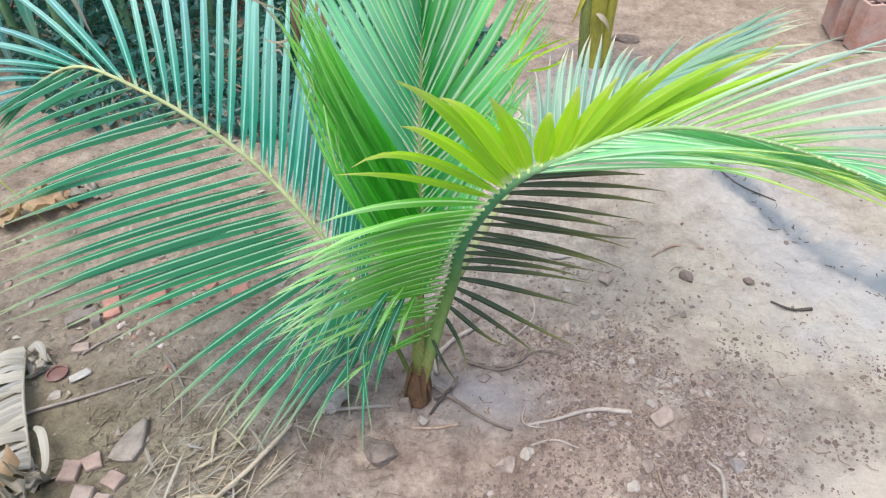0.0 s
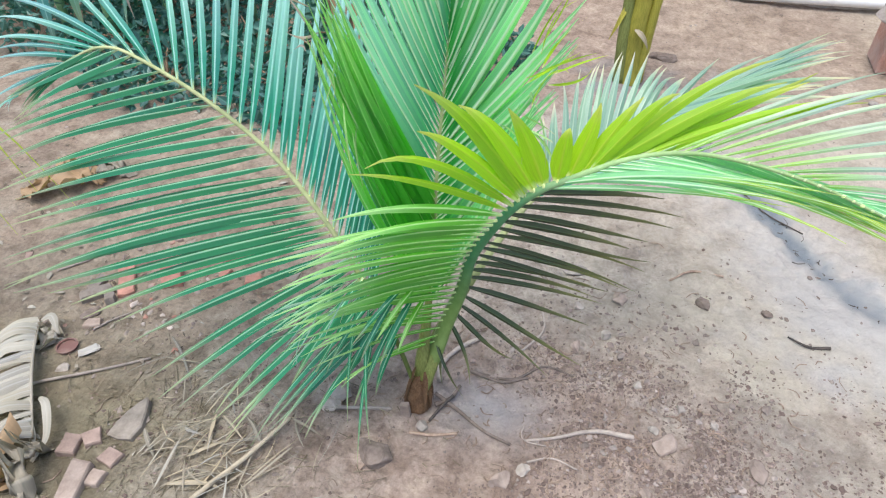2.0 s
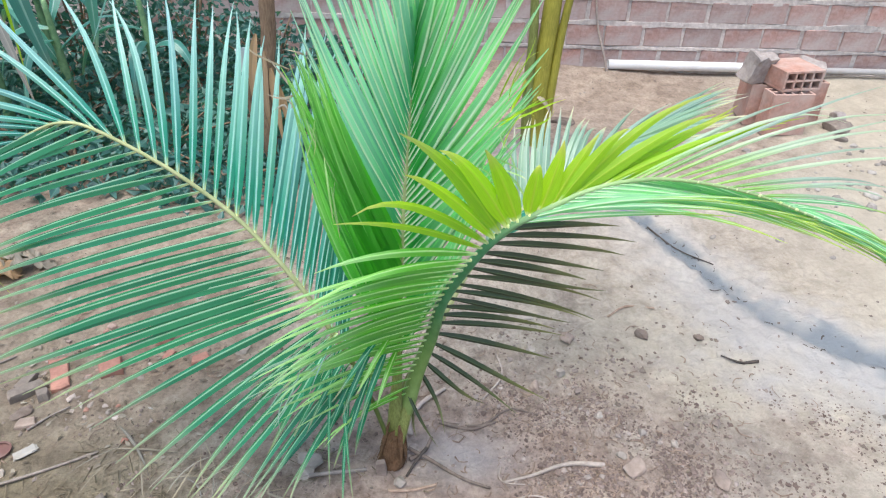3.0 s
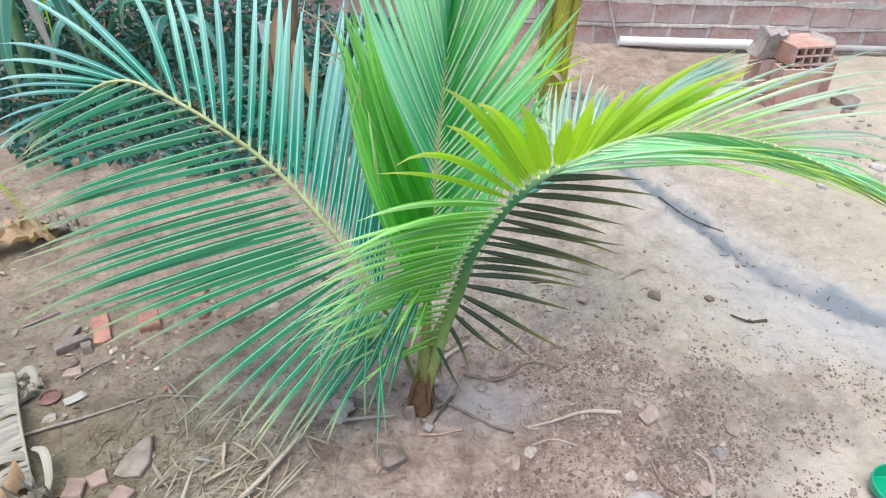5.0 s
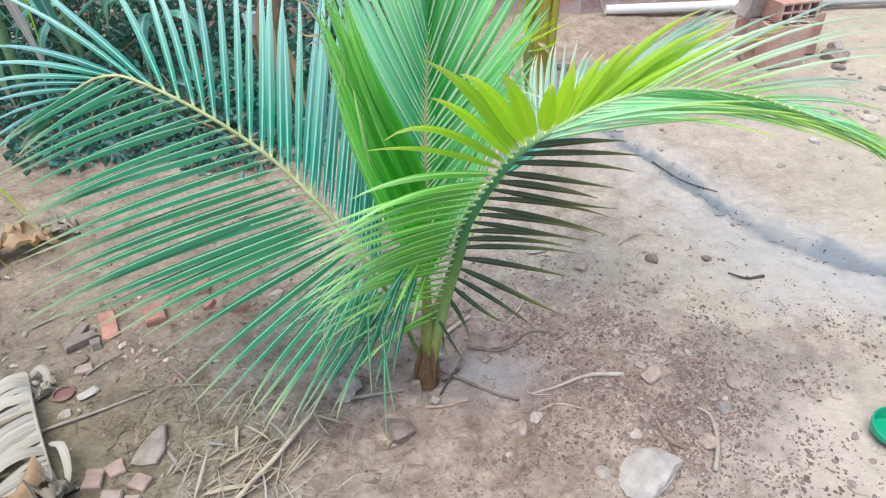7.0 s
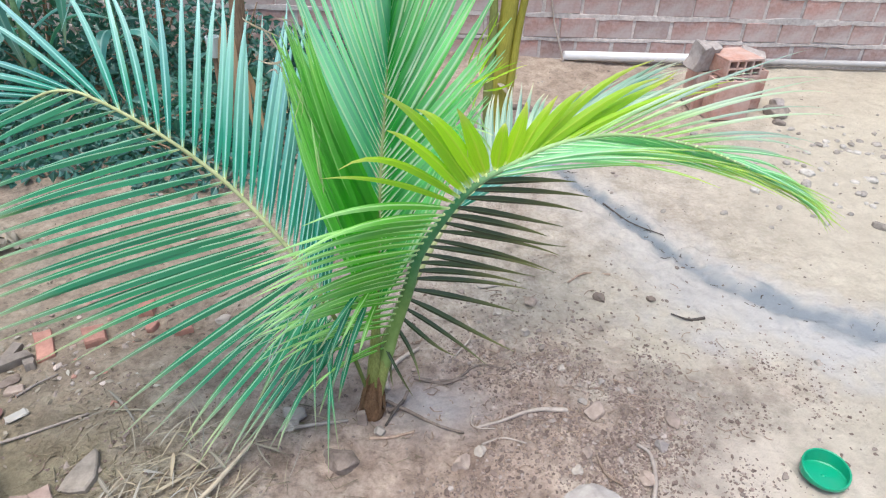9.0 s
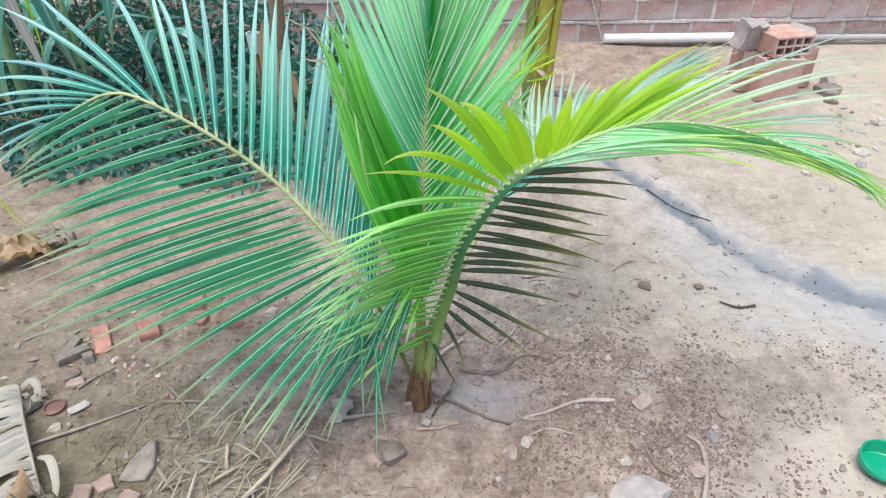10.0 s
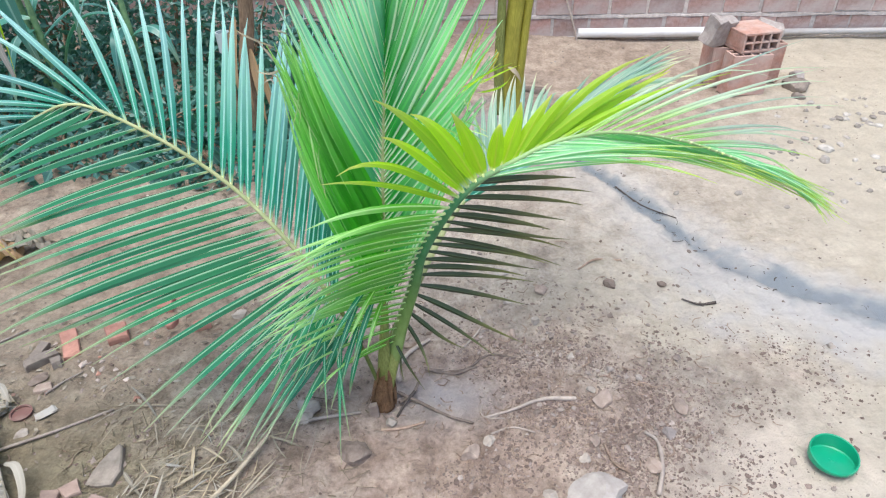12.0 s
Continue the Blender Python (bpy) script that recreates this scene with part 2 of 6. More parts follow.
# the pale rib also paints in the upper half that mirrors the sky
LEAF_JADE = leaf_material("leaf_jade_green", (0.66, 0.70, 0.38), (0.026, 0.250, 0.120), (0.36, 0.40, 0.25), (0.46, 0.80, 0.58), 0.27, 0.26, turn=(0.66, 0.92), rib_half=0.12, rib_end=0.35)
# rib brightened to paint the lit upper edge of each leaflet
LEAF_OLIVE = leaf_material("leaf_olive_green", (0.82, 0.86, 0.58), (0.12, 0.46, 0.035), (0.42, 0.72, 0.32), (0.70, 0.95, 0.52), 0.36, 0.28, turn=(0.42, 0.9), rib_half=0.14, foot=(0.022, 0.085))
# teal blade; its bluish run to the tip is painted sky sheen
LEAF_TEAL = leaf_material("leaf_teal_sky_sheen", (0.66, 0.70, 0.40), (0.028, 0.290, 0.220), (0.36, 0.66, 0.70), (0.42, 0.76, 0.74), 0.32, 0.28, turn=(0.2, 0.85), rib_half=0.13, rib_end=0.6)
LEAF_GREY = leaf_material("leaf_grey_green", (0.46, 0.54, 0.36), (0.27, 0.46, 0.385), (0.62, 0.60, 0.48), (0.54, 0.70, 0.60), 0.38, 0.34)
# leaf green with the shade beneath the frond painted in, almost black
LEAF_SHADED = leaf_material("leaf_shaded_green", (0.05, 0.08, 0.025), (0.018, 0.042, 0.012), (0.19, 0.20, 0.06), (0.06, 0.11, 0.04), 0.10, 0.5, turn=(0.45, 0.95))
STRAP = leaf_material("leaf_strap_green", (0.10, 0.26, 0.18), (0.06, 0.27, 0.225), (0.20, 0.28, 0.18), (0.34, 0.58, 0.54), 0.3, 0.35)
SHRUB = leaf_material("leaf_shrub_green", (0.06, 0.15, 0.12), (0.048, 0.165, 0.145), (0.08, 0.20, 0.17), (0.10, 0.26, 0.22), 0.3, 0.45)
DRY_LEAF = leaf_material("leaf_dry_grey", (0.28, 0.24, 0.20), (0.40, 0.375, 0.345), (0.33, 0.28, 0.23), (0.50, 0.48, 0.44), 0.2, 0.75, 0.2)
DRY_PALE = leaf_material("leaf_dry_white", (0.36, 0.32, 0.27), (0.46, 0.435, 0.395), (0.38, 0.33, 0.27), (0.52, 0.50, 0.455), 0.2, 0.7, 0.15)
DRY_BROWN = leaf_material("leaf_dry_brown", (0.30, 0.2, 0.12), (0.40, 0.28, 0.18), (0.34, 0.22, 0.13), (0.45, 0.33, 0.22), 0.2, 0.8, 0.2)
STRAW = leaf_material("straw", (0.29, 0.24, 0.18), (0.38, 0.33, 0.26), (0.29, 0.245, 0.19), (0.46, 0.41, 0.335), 0.15, 0.7, 0.3)
CHAFF = mottled("chaff", (0.16, 0.135, 0.095), (0.33, 0.285, 0.205), 70, 0.9, 0.3, 0.001, 0.0)
RACHIS_GREEN = mottled("petiole_blue_green", (0.11, 0.25, 0.13), (0.24, 0.40, 0.20), 60, 0.42, 0.15, 0.001, 0.05)


def petiole_material(name, dark, light, stops):
    """A rachis whose colour changes from its foot outwards."""
    m = mottled(name, dark, light, 60, 0.45, 0.15, 0.001, 0.05)
    n, l = m.node_tree.nodes, m.node_tree.links
    b = n["Principled BSDF"]
    uv = n.new("ShaderNodeTexCoord")
    sep = n.new("ShaderNodeSeparateXYZ")
    l.new(uv.outputs["UV"], sep.inputs["Vector"])
    along = ramp_node(n, stops)
    l.new(sep.outputs["Y"], along.inputs["Fac"])
    old = b.inputs["Base Color"].links[0].from_socket
    l.new(mix_color(n, l, 1.0, old, along.outputs["Color"], "MULTIPLY"), b.inputs["Base Color"])
    return m


RACHIS_YELLOW = petiole_material("petiole_yellow", (0.42, 0.50, 0.24), (0.64, 0.68, 0.39), [(0.0, (0.22, 0.27, 0.15)), (0.20, (0.24, 0.30, 0.15)), (0.38, (0.85, 0.85, 0.85)), (1.0, (0.85, 0.85, 0.8))])
RACHIS_LIME = petiole_material("petiole_lime", (0.44, 0.60, 0.30), (0.64, 0.80, 0.46), [(0.0, (0.42, 0.42, 0.26)), (0.20, (0.36, 0.48, 0.26)), (0.32, (0.13, 0.34, 0.27)), (0.50, (0.16, 0.42, 0.36)), (0.60, (0.62, 0.72, 0.62)), (1.0, (0.7, 0.75, 0.6))])
SHEATH = mottled("petiole_sheath", (0.13, 0.15, 0.04), (0.28, 0.33, 0.11), 40, 0.5, 0.3, 0.002, 0.1, 9, (8.0, 8.0, 1.0))
FIBRE = mottled("husk_fibre", (0.10, 0.055, 0.03), (0.27, 0.16, 0.09), 90, 0.9, 0.8, 0.004, 0.15, 12, (5.0, 5.0, 0.7))
YELLOW_STEM = mottled("stem_yellow_green", (0.26, 0.26, 0.04), (0.46, 0.42, 0.08), 30, 0.5, 0.3, 0.002, 0.12, 8, (9.0, 9.0, 1.0))
BARK = mottled("bark_brown", (0.15, 0.10, 0.07), (0.34, 0.25, 0.17), 35, 0.9, 0.8, 0.004, 0.1, 8, (5.0, 5.0, 1.0))
STICK = mottled("stick_grey_brown", (0.20, 0.14, 0.11), (0.42, 0.33, 0.27), 70, 0.85, 0.4, 0.002, 0.3)
PALE_STICK = mottled("stick_pale", (0.30, 0.26, 0.235), (0.46, 0.405, 0.37), 70, 0.8, 0.3, 0.002, 0.2)
DARK_DEAD = mottled("dead_leaf_dark", (0.045, 0.04, 0.038), (0.12, 0.10, 0.09), 60, 0.7, 0.4, 0.002, 0.1)
STONE = mottled("stone_pinkish", (0.28, 0.22, 0.19), (0.46, 0.38, 0.335), 45, 0.85, 0.4, 0.002, 0.2)
STONE_WHITE = mottled("stone_white", (0.34, 0.30, 0.27), (0.51, 0.46, 0.415), 40, 0.8, 0.3, 0.002, 0.1)
STONE_GREY = mottled("stone_grey", (0.22, 0.195, 0.19), (0.38, 0.345, 0.335), 45, 0.9, 0.5, 0.002, 0.15)
CLOD = mottled("clod_brown", (0.14, 0.11, 0.094), (0.29, 0.24, 0.215), 55, 0.95, 0.6, 0.003, 0.2)
SHARD = mottled("brick_shard", (0.31, 0.16, 0.13), (0.46, 0.25, 0.205), 50, 0.9, 0.4, 0.002, 0.2)
PINK_CHIP = mottled("weathered_brick_chip", (0.27, 0.20, 0.175), (0.42, 0.32, 0.28), 45, 0.95, 0.6, 0.003, 0.15)
GREY_ROCK = mottled("grey_rubble", (0.19, 0.16, 0.14), (0.32, 0.28, 0.25), 45, 0.9, 0.5, 0.002, 0.0)
BRICK = brick_material("wall_brick", (0.34, 0.235, 0.215), (0.48, 0.285, 0.25), (0.47, 0.42, 0.41))
HOLLOW = brick_material("hollow_brick", (0.42, 0.235, 0.19), (0.50, 0.29, 0.235), (0.50, 0.40, 0.36))
MORTAR = mottled("mortar", (0.40, 0.36, 0.35), (0.66, 0.62, 0.605), 45, 0.95, 0.7, 0.004, 0.0, 4)
CEMENT = mottled("cement_lump", (0.33, 0.29, 0.28), (0.50, 0.46, 0.44), 45, 0.95, 0.6, 0.004, 0.05)
PVC = smooth_material("white_pipe", (0.80, 0.80, 0.80), 0.3, (0.45, 0.4, 0.36), 0.3)
PVC_GREY = smooth_material("grey_pipe", (0.45, 0.44, 0.44), 0.45, (0.3, 0.26, 0.24), 0.5)
GREEN_PLASTIC = smooth_material("green_plastic", (0.0, 0.31, 0.165), 0.35, (0.12, 0.28, 0.2), 0.25)
RED_PLASTIC = smooth_material("red_plastic", (0.17, 0.085, 0.075), 0.75, (0.28, 0.21, 0.18), 0.95)
CUP_PLASTIC = smooth_material("dull_white_plastic", (0.46, 0.54, 0.54), 0.5, (0.3, 0.3, 0.28), 0.6)

# ---- ground ----
TRICKLE = [(0.55, 2.85), (0.72, 2.38), (0.846, 2.10), (0.942, 1.90), (1.026, 1.725), (1.166, 1.61), (1.383, 1.49), (1.8, 1.36), (2.6, 1.26), (5.0, 1.1)]
TRICKLE_LINE, TRICKLE_SHARE, _ = spline([(a, b, 0) for a, b in TRICKLE], 5)
PALM = np.array((0.0, 1.19, 0.0))
ROUGH = (0.96, 1.28)


def to_trickle(x, y):
    """Signed distance to the trickle's line (positive on the wall's side) and the share of its length."""
    line, share = TRICKLE_LINE, TRICKLE_SHARE
    best = np.full(np.shape(x), 1e9)
    sign, where = np.ones(np.shape(x)), np.zeros(np.shape(x))
    for (p, q), s in zip(zip(line[:-1], line[1:]), share[:-1]):
        d = q - p
        k = np.clip(((x - p[0]) * d[0] + (y - p[1]) * d[1]) / (d[0] ** 2 + d[1] ** 2), 0, 1)
        dist = np.hypot(x - p[0] - k * d[0], y - p[1] - k * d[1])
        nearer = dist < best
        best = np.where(nearer, dist, best)
        sign = np.where(nearer, np.sign(d[0] * (y - p[1]) - d[1] * (x - p[0])), sign)
        where = np.where(nearer, s, where)
    return best * sign, where


def ground_z(x, y):
    x, y = np.asarray(x, float), np.asarray(y, float)
    near = np.exp(-((x - 0.3) ** 2 + (y - 1.6) ** 2) / 30.0)
    z = 0.012 * v_noise(x, y, 0.7, 1) + 0.006 * v_noise(x, y, 0.19, 2) + 0.0035 * v_noise(x, y, 0.07, 3) + 0.0022 * v_noise(x, y, 0.03, 4)
    rough = np.clip(0.5 + 0.9 * v_noise(x + 3, y, 0.5, 9), 0, 1)
    z = z + (0.35 + rough) * (0.0052 * v_noise(x, y, 0.026, 5) + 0.0030 * v_noise(x, y, 0.016, 6))
    d, _ = to_trickle(x, y)
    z = z - 0.014 * np.exp(-(d / 0.035) ** 2)
    z = z - 0.012 * np.exp(-(((x - PALM[0] - 0.06) / 0.22) ** 2 + ((y - PALM[1] - 0.02) / 0.16) ** 2))
    z = z + 0.05 * np.clip((y - 3.3) / 0.55, 0, 1) ** 2 * np.clip(1.4 - x, 0, 1)
    return z * near


def axis(low, high, step, far, a, b, fine):
    """Grid lines: fine ones between a and b, wider ones out to low and high, growing ones beyond."""
    mid = np.r_[np.arange(low, a - step / 2, step), np.arange(a, b, fine), np.arange(b, high + step / 2, step)]
    grow = step * 1.35 ** np.arange(1, 40)
    out = np.cumsum(grow)
    out = out[out < far]
    return np.r_[low - out[::-1], mid, high + out]


def build_ground():
    xs, ys = axis(-2.4, 2.9, 0.018, 400, -1.15, 1.65, 0.0075), axis(0.25, 3.95, 0.018, 400, 0.62, 2.0, 0.0075)
    gx, gy = np.meshgrid(xs, ys)
    gz = ground_z(gx, gy)
    nx, ny = len(xs), len(ys)
    verts = np.stack([gx, gy, gz], -1).reshape(-1, 3)
    idx = np.arange(nx * ny).reshape(ny, nx)
    quads = np.stack([idx[:-1, :-1], idx[:-1, 1:], idx[1:, 1:], idx[1:, :-1]], -1).reshape(-1, 4)
    me = bpy.data.meshes.new("ground")
    me.vertices.add(len(verts))
    me.vertices.foreach_set("co", verts.astype(np.float32).ravel())
    me.loops.add(quads.size)
    me.loops.foreach_set("vertex_index", quads.astype(np.int32).ravel())
    me.polygons.add(len(quads))
    me.polygons.foreach_set("loop_start", np.arange(0, quads.size, 4, dtype=np.int32))
    me.polygons.foreach_set("use_smooth", np.ones(len(quads), bool))
    me.update(calc_edges=True)
    me.materials.append(EARTH)
    x, y = verts[:, 0], verts[:, 1]
    d, share = to_trickle(x, y)
    wide = 0.5 * v_noise(x, y, 0.9, 24) + 0.9 * v_noise(x, y, 2.6, 25) * np.clip(np.hypot(x - 0.2, y - 1.6) / 3 - 0.4, 0, 1)
    fade = np.exp(-(np.clip(np.hypot(x - 0.2, y - 1.6) - 2.2, 0, None) / 2.2) ** 2)
    ragged = 0.5 * v_noise(x, y, 0.09, 21) + 0.35 * v_noise(x, y, 0.03, 22) + 0.4 * v_noise(x, y, 0.3, 23)
    width = np.interp(share, [0, 0.12, 0.35, 0.5, 1], [0.06, 0.035, 0.075, 0.13, 0.15])
    wet = np.clip(1.1 - np.abs(d - np.interp(share, [0, 0.2, 0.4], [-0.01, 0.0, 0.035])) / width + 1.1 * ragged, 0, 1) * np.interp(share, [0, 0.12, 0.3, 0.45, 1], [1.0, 1.0, 0.85, 0.74, 0.7])
    silt = np.clip(1.3 - np.where(d < 0, -d / 0.26, d / 0.13) + 0.7 * ragged, 0, 1) * np.interp(share, [0, 0.15, 0.3, 1], [0.15, 0.5, 0.9, 0.9])
    damp = np.clip(1.35 - np.hypot((x - 0.20) / 0.60, (y - 1.08) / 0.36) + 0.55 * ragged, 0, 1)
    hollow = np.clip(1.2 - np.hypot((x - 0.55) / 0.32, (y - 2.85) / 0.22) + 0.5 * ragged, 0, 1)
    left = np.clip((-x - 0.2) / 0.4, 0, 1) * 0.8 + np.clip((-x - 1.0) / 0.6, 0, 1) * 0.3
    damp = np.clip(np.maximum(np.maximum(damp, hollow), left * (0.8 + 0.5 * ragged)), 0, 1)
    back = np.clip((y - 2.45) / 0.4 + 0.3 * ragged, 0, 1) * np.clip((1.9 - x) / 0.5, 0, 1)
    damp = np.maximum(damp, 0.8 * back)
    dust = np.clip((x - 0.55 + 0.4 * np.clip((y - 1.25) / 0.2, 0, 1)) / 0.5 + 0.6 * ragged, 0, 1) * np.clip(1 - damp, 0, 1)
    dust = dust * (1 - np.interp(y, [1.35, 2.1], [0.0, 0.5]) * np.clip((1.5 - x) / 0.4, 0, 1))
    olive = np.clip((-x - 0.1) / 0.5 + 0.4 * ragged, 0, 1) * np.interp(y, [1.0, 1.3], [1.0, 0.4])
    olive = olive * np.clip((y + 0.2) / 0.8 + 0.8 * ragged, 0, 1)
    olive = np.maximum(olive, 0.15 * np.clip((y - 2.3) / 0.5 + 0.3 * ragged, 0, 1))
    silt = np.maximum(silt, 0.75 * np.exp(-((x - 0.14) / 0.13) ** 2 - ((y - 1.20) / 0.075) ** 2) * np.clip(1 + 0.5 * ragged, 0.3, 1.5))
    wet = np.maximum(wet, hollow * 0.75 * np.clip(0.6 + ragged, 0, 1))
    patch = np.exp(-((x - ROUGH[0]) / 0.16) ** 2 - ((y - ROUGH[1]) / 0.10) ** 2) * np.clip(0.9 + 1.3 * ragged, 0, 1.4)
    dust, damp = dust * np.clip(1 - 0.75 * patch, 0, 1), np.maximum(damp, np.clip(0.5 * patch, 0, 1))
    dust, olive, damp = (0.35 + (np.clip(a + 0.25 * wide, 0, 1) - 0.35) * fade for a in (dust, olive, damp))
    swept = np.clip(1.55 - np.hypot((x - 0.88) / 0.24, (y - 0.98) / 0.16) + 0.6 * ragged, 0, 1)
    damp = damp * (1 - 0.9 * swept)
    powder = swept * np.clip(0.85 + 0.9 * ragged, 0.2, 1)
    for name, values in (("wet", wet), ("silt", silt), ("damp", damp), ("dust", dust), ("olive", olive), ("powder", powder)):
        a = me.attributes.new(name, "FLOAT", "POINT")
        a.data.foreach_set("value", np.asarray(values, np.float32))
    return tagged(new("ground", me), "trodden pinkish-brown earth with dust, grit and a damp trickle", "ground", kind="structure")


ground = build_ground()


def on_ground(x, y):
    return float(ground_z(np.array([x]), np.array([y]))[0])


# ---- brick wall ----
WALL_Y, PITCH, COURSE = 3.90, 0.213, 0.130


def slab_bm(w, d, h, bevel=0.004, seed=0, jag=0.0):
    bm = bmesh.new()
    bmesh.ops.create_cube(bm, size=1.0)
    r = random.Random(seed)
    for v in bm.verts:
        v.co = Vector((v.co.x * w, v.co.y * d, v.co.z * h))
    if bevel:
        bmesh.ops.bevel(bm, geom=bm.edges[:], offset=bevel, segments=1, affect="EDGES")
    if jag:
        for v in bm.verts:
            v.co += Vector((r.uniform(-jag, jag), r.uniform(-jag, jag), r.uniform(-jag, jag)))
    return bm


def build_wall():
    bm = bmesh.new()
    bmesh.ops.create_cube(bm, size=1.0)
    for v in bm.verts:
        v.co = Vector((v.co.x * 12.0, WALL_Y + 0.003 + 0.06 + v.co.y * 0.12, 0.85 + v.co.z * 2.1))
    bmesh.ops.subdivide_edges(bm, edges=bm.edges[:], cuts=1)
    return tagged(new("wall_back", from_bm("wall_back", bm, MORTAR)), "garden wall of reddish bricks in rough grey mortar", "wall", kind="structure")


wall = build_wall()


def mortar_beds():
    """The rough bed joints, squeezed out and smeared, a strip of uneven width for each course."""
    xs = np.arange(-3.4, 5.4, 0.022)
    verts, faces = [], []
    for row in range(7):
        zc = 0.003 + row * COURSE
        thick = 0.009 if row == 1 else 0.014
        top = zc + thick + 0.004 * v_noise(xs, xs * 0 + row, 0.06, 41) + 0.007 * np.clip(v_noise(xs, xs * 0 + row, 0.22, 42), 0, 1)
        low = zc - thick + 0.004 * v_noise(xs, xs * 0 + row, 0.05, 43) - 0.012 * np.clip(v_noise(xs, xs * 0 + row, 0.3, 44), 0, 1)
        proud = WALL_Y - 0.004 + 0.003 * v_noise(xs, xs * 0 + row, 0.04, 45)
        i = len(verts)
        for x, a, b, y in zip(xs, top, low, proud):
            verts += [(x, y + 0.012, a), (x, y, a - 0.004), (x, y - 0.001, b + 0.003), (x, y + 0.012, b)]
        for k in range(len(xs) - 1):
            for c in range(3):
                faces.append((i + 4 * k + c, i + 4 * k + 4 + c, i + 4 * k + 5 + c, i + 4 * k + 1 + c))
    return part("mortar_joint", mesh_from("mortar_joint", verts, faces, MORTAR, None, False), wall)


mortar_beds()

# ---- coconut palm ----
Z_UP = np.array((0.0, 0.0, 1.0))


def blade(a, tip, bow, width, wdir, fold=0.45, twist=0.0, n=9, material=None, base=PALM, name="leaflet", curl=None, face=None, pad=0.0):
    """One leaflet: two tapered halves that meet in a crisp fold along the midrib, bent from its foot a to its tip."""
    a, tip = np.array(a, float), np.array(tip, float)
    mid = (a + tip) / 2 + np.array(bow, float)
    verts, faces, uvs = [], [], []
    for k in range(n + 1):
        s = k / n
        p = a * (1 - s) ** 2 + mid * 2 * s * (1 - s) + tip * s * s
        if curl is not None:
            p = p + np.array(curl) * s ** 4
        t = (mid - a) * 2 * (1 - s) + (tip - mid) * 2 * s
        t = t / (np.linalg.norm(t) + 1e-9)
        w = np.cross(face, t) if face is not None else wdir - t * (wdir @ t)
        w = w / (np.linalg.norm(w) + 1e-9)
        nrm = np.cross(t, w)
        ang = twist * (0.4 + 0.6 * s)
        w, nrm = w * math.cos(ang) + nrm * math.sin(ang), nrm * math.cos(ang) - w * math.sin(ang)
        half = 0.5 * width * (0.35 + 0.65 * min(1.0, s / 0.18)) * max(0.05, 1 - max(0.0, (s - 0.3) / 0.7) ** 1.5)
        f = fold * (1 - 0.5 * s)
        for side, u in ((-1, 0.0), (0, 0.5), (0, 0.5), (1, 1.0)):
            verts.append(p + w * side * half * math.cos(f) + nrm * abs(side) * half * math.sin(f) - base)
            uvs.append((u, s))
    for k in range(n):
        i = 4 * k
        faces += [(i, i + 1, i + 5, i + 4), (i + 2, i + 3, i + 7, i + 6)]
    if pad:
        # the swollen cream foot by which the leaflet sits on its rachis
        d = (mid - a) / (np.linalg.norm(mid - a) + 1e-9)
        c = np.cross(d, Z_UP)
        c /= np.linalg.norm(c) + 1e-9
        e = np.cross(c, d)
        i = len(verts)
        for along, wide in ((-0.9, 0.45), (0.0, 1.0), (1.0, 0.85), (2.1, 0.3)):
            for k in range(6):
                ang = 2 * math.pi * k / 6
                verts.append(a + (d * along + (c * math.cos(ang) + e * math.sin(ang)) * wide) * pad - base)
                uvs.append((0.05, 0.0))
        for r0 in range(3):
            for k in range(6):
                m, q = i + 6 * r0 + k, i + 6 * r0 + (k + 1) % 6
                faces.append((m, q, q + 6, m + 6))
        faces += [tuple(i + k for k in range(5, -1, -1)), tuple(i + 18 + k for k in range(6))]
    return mesh_from(name, verts, faces, material, uvs)


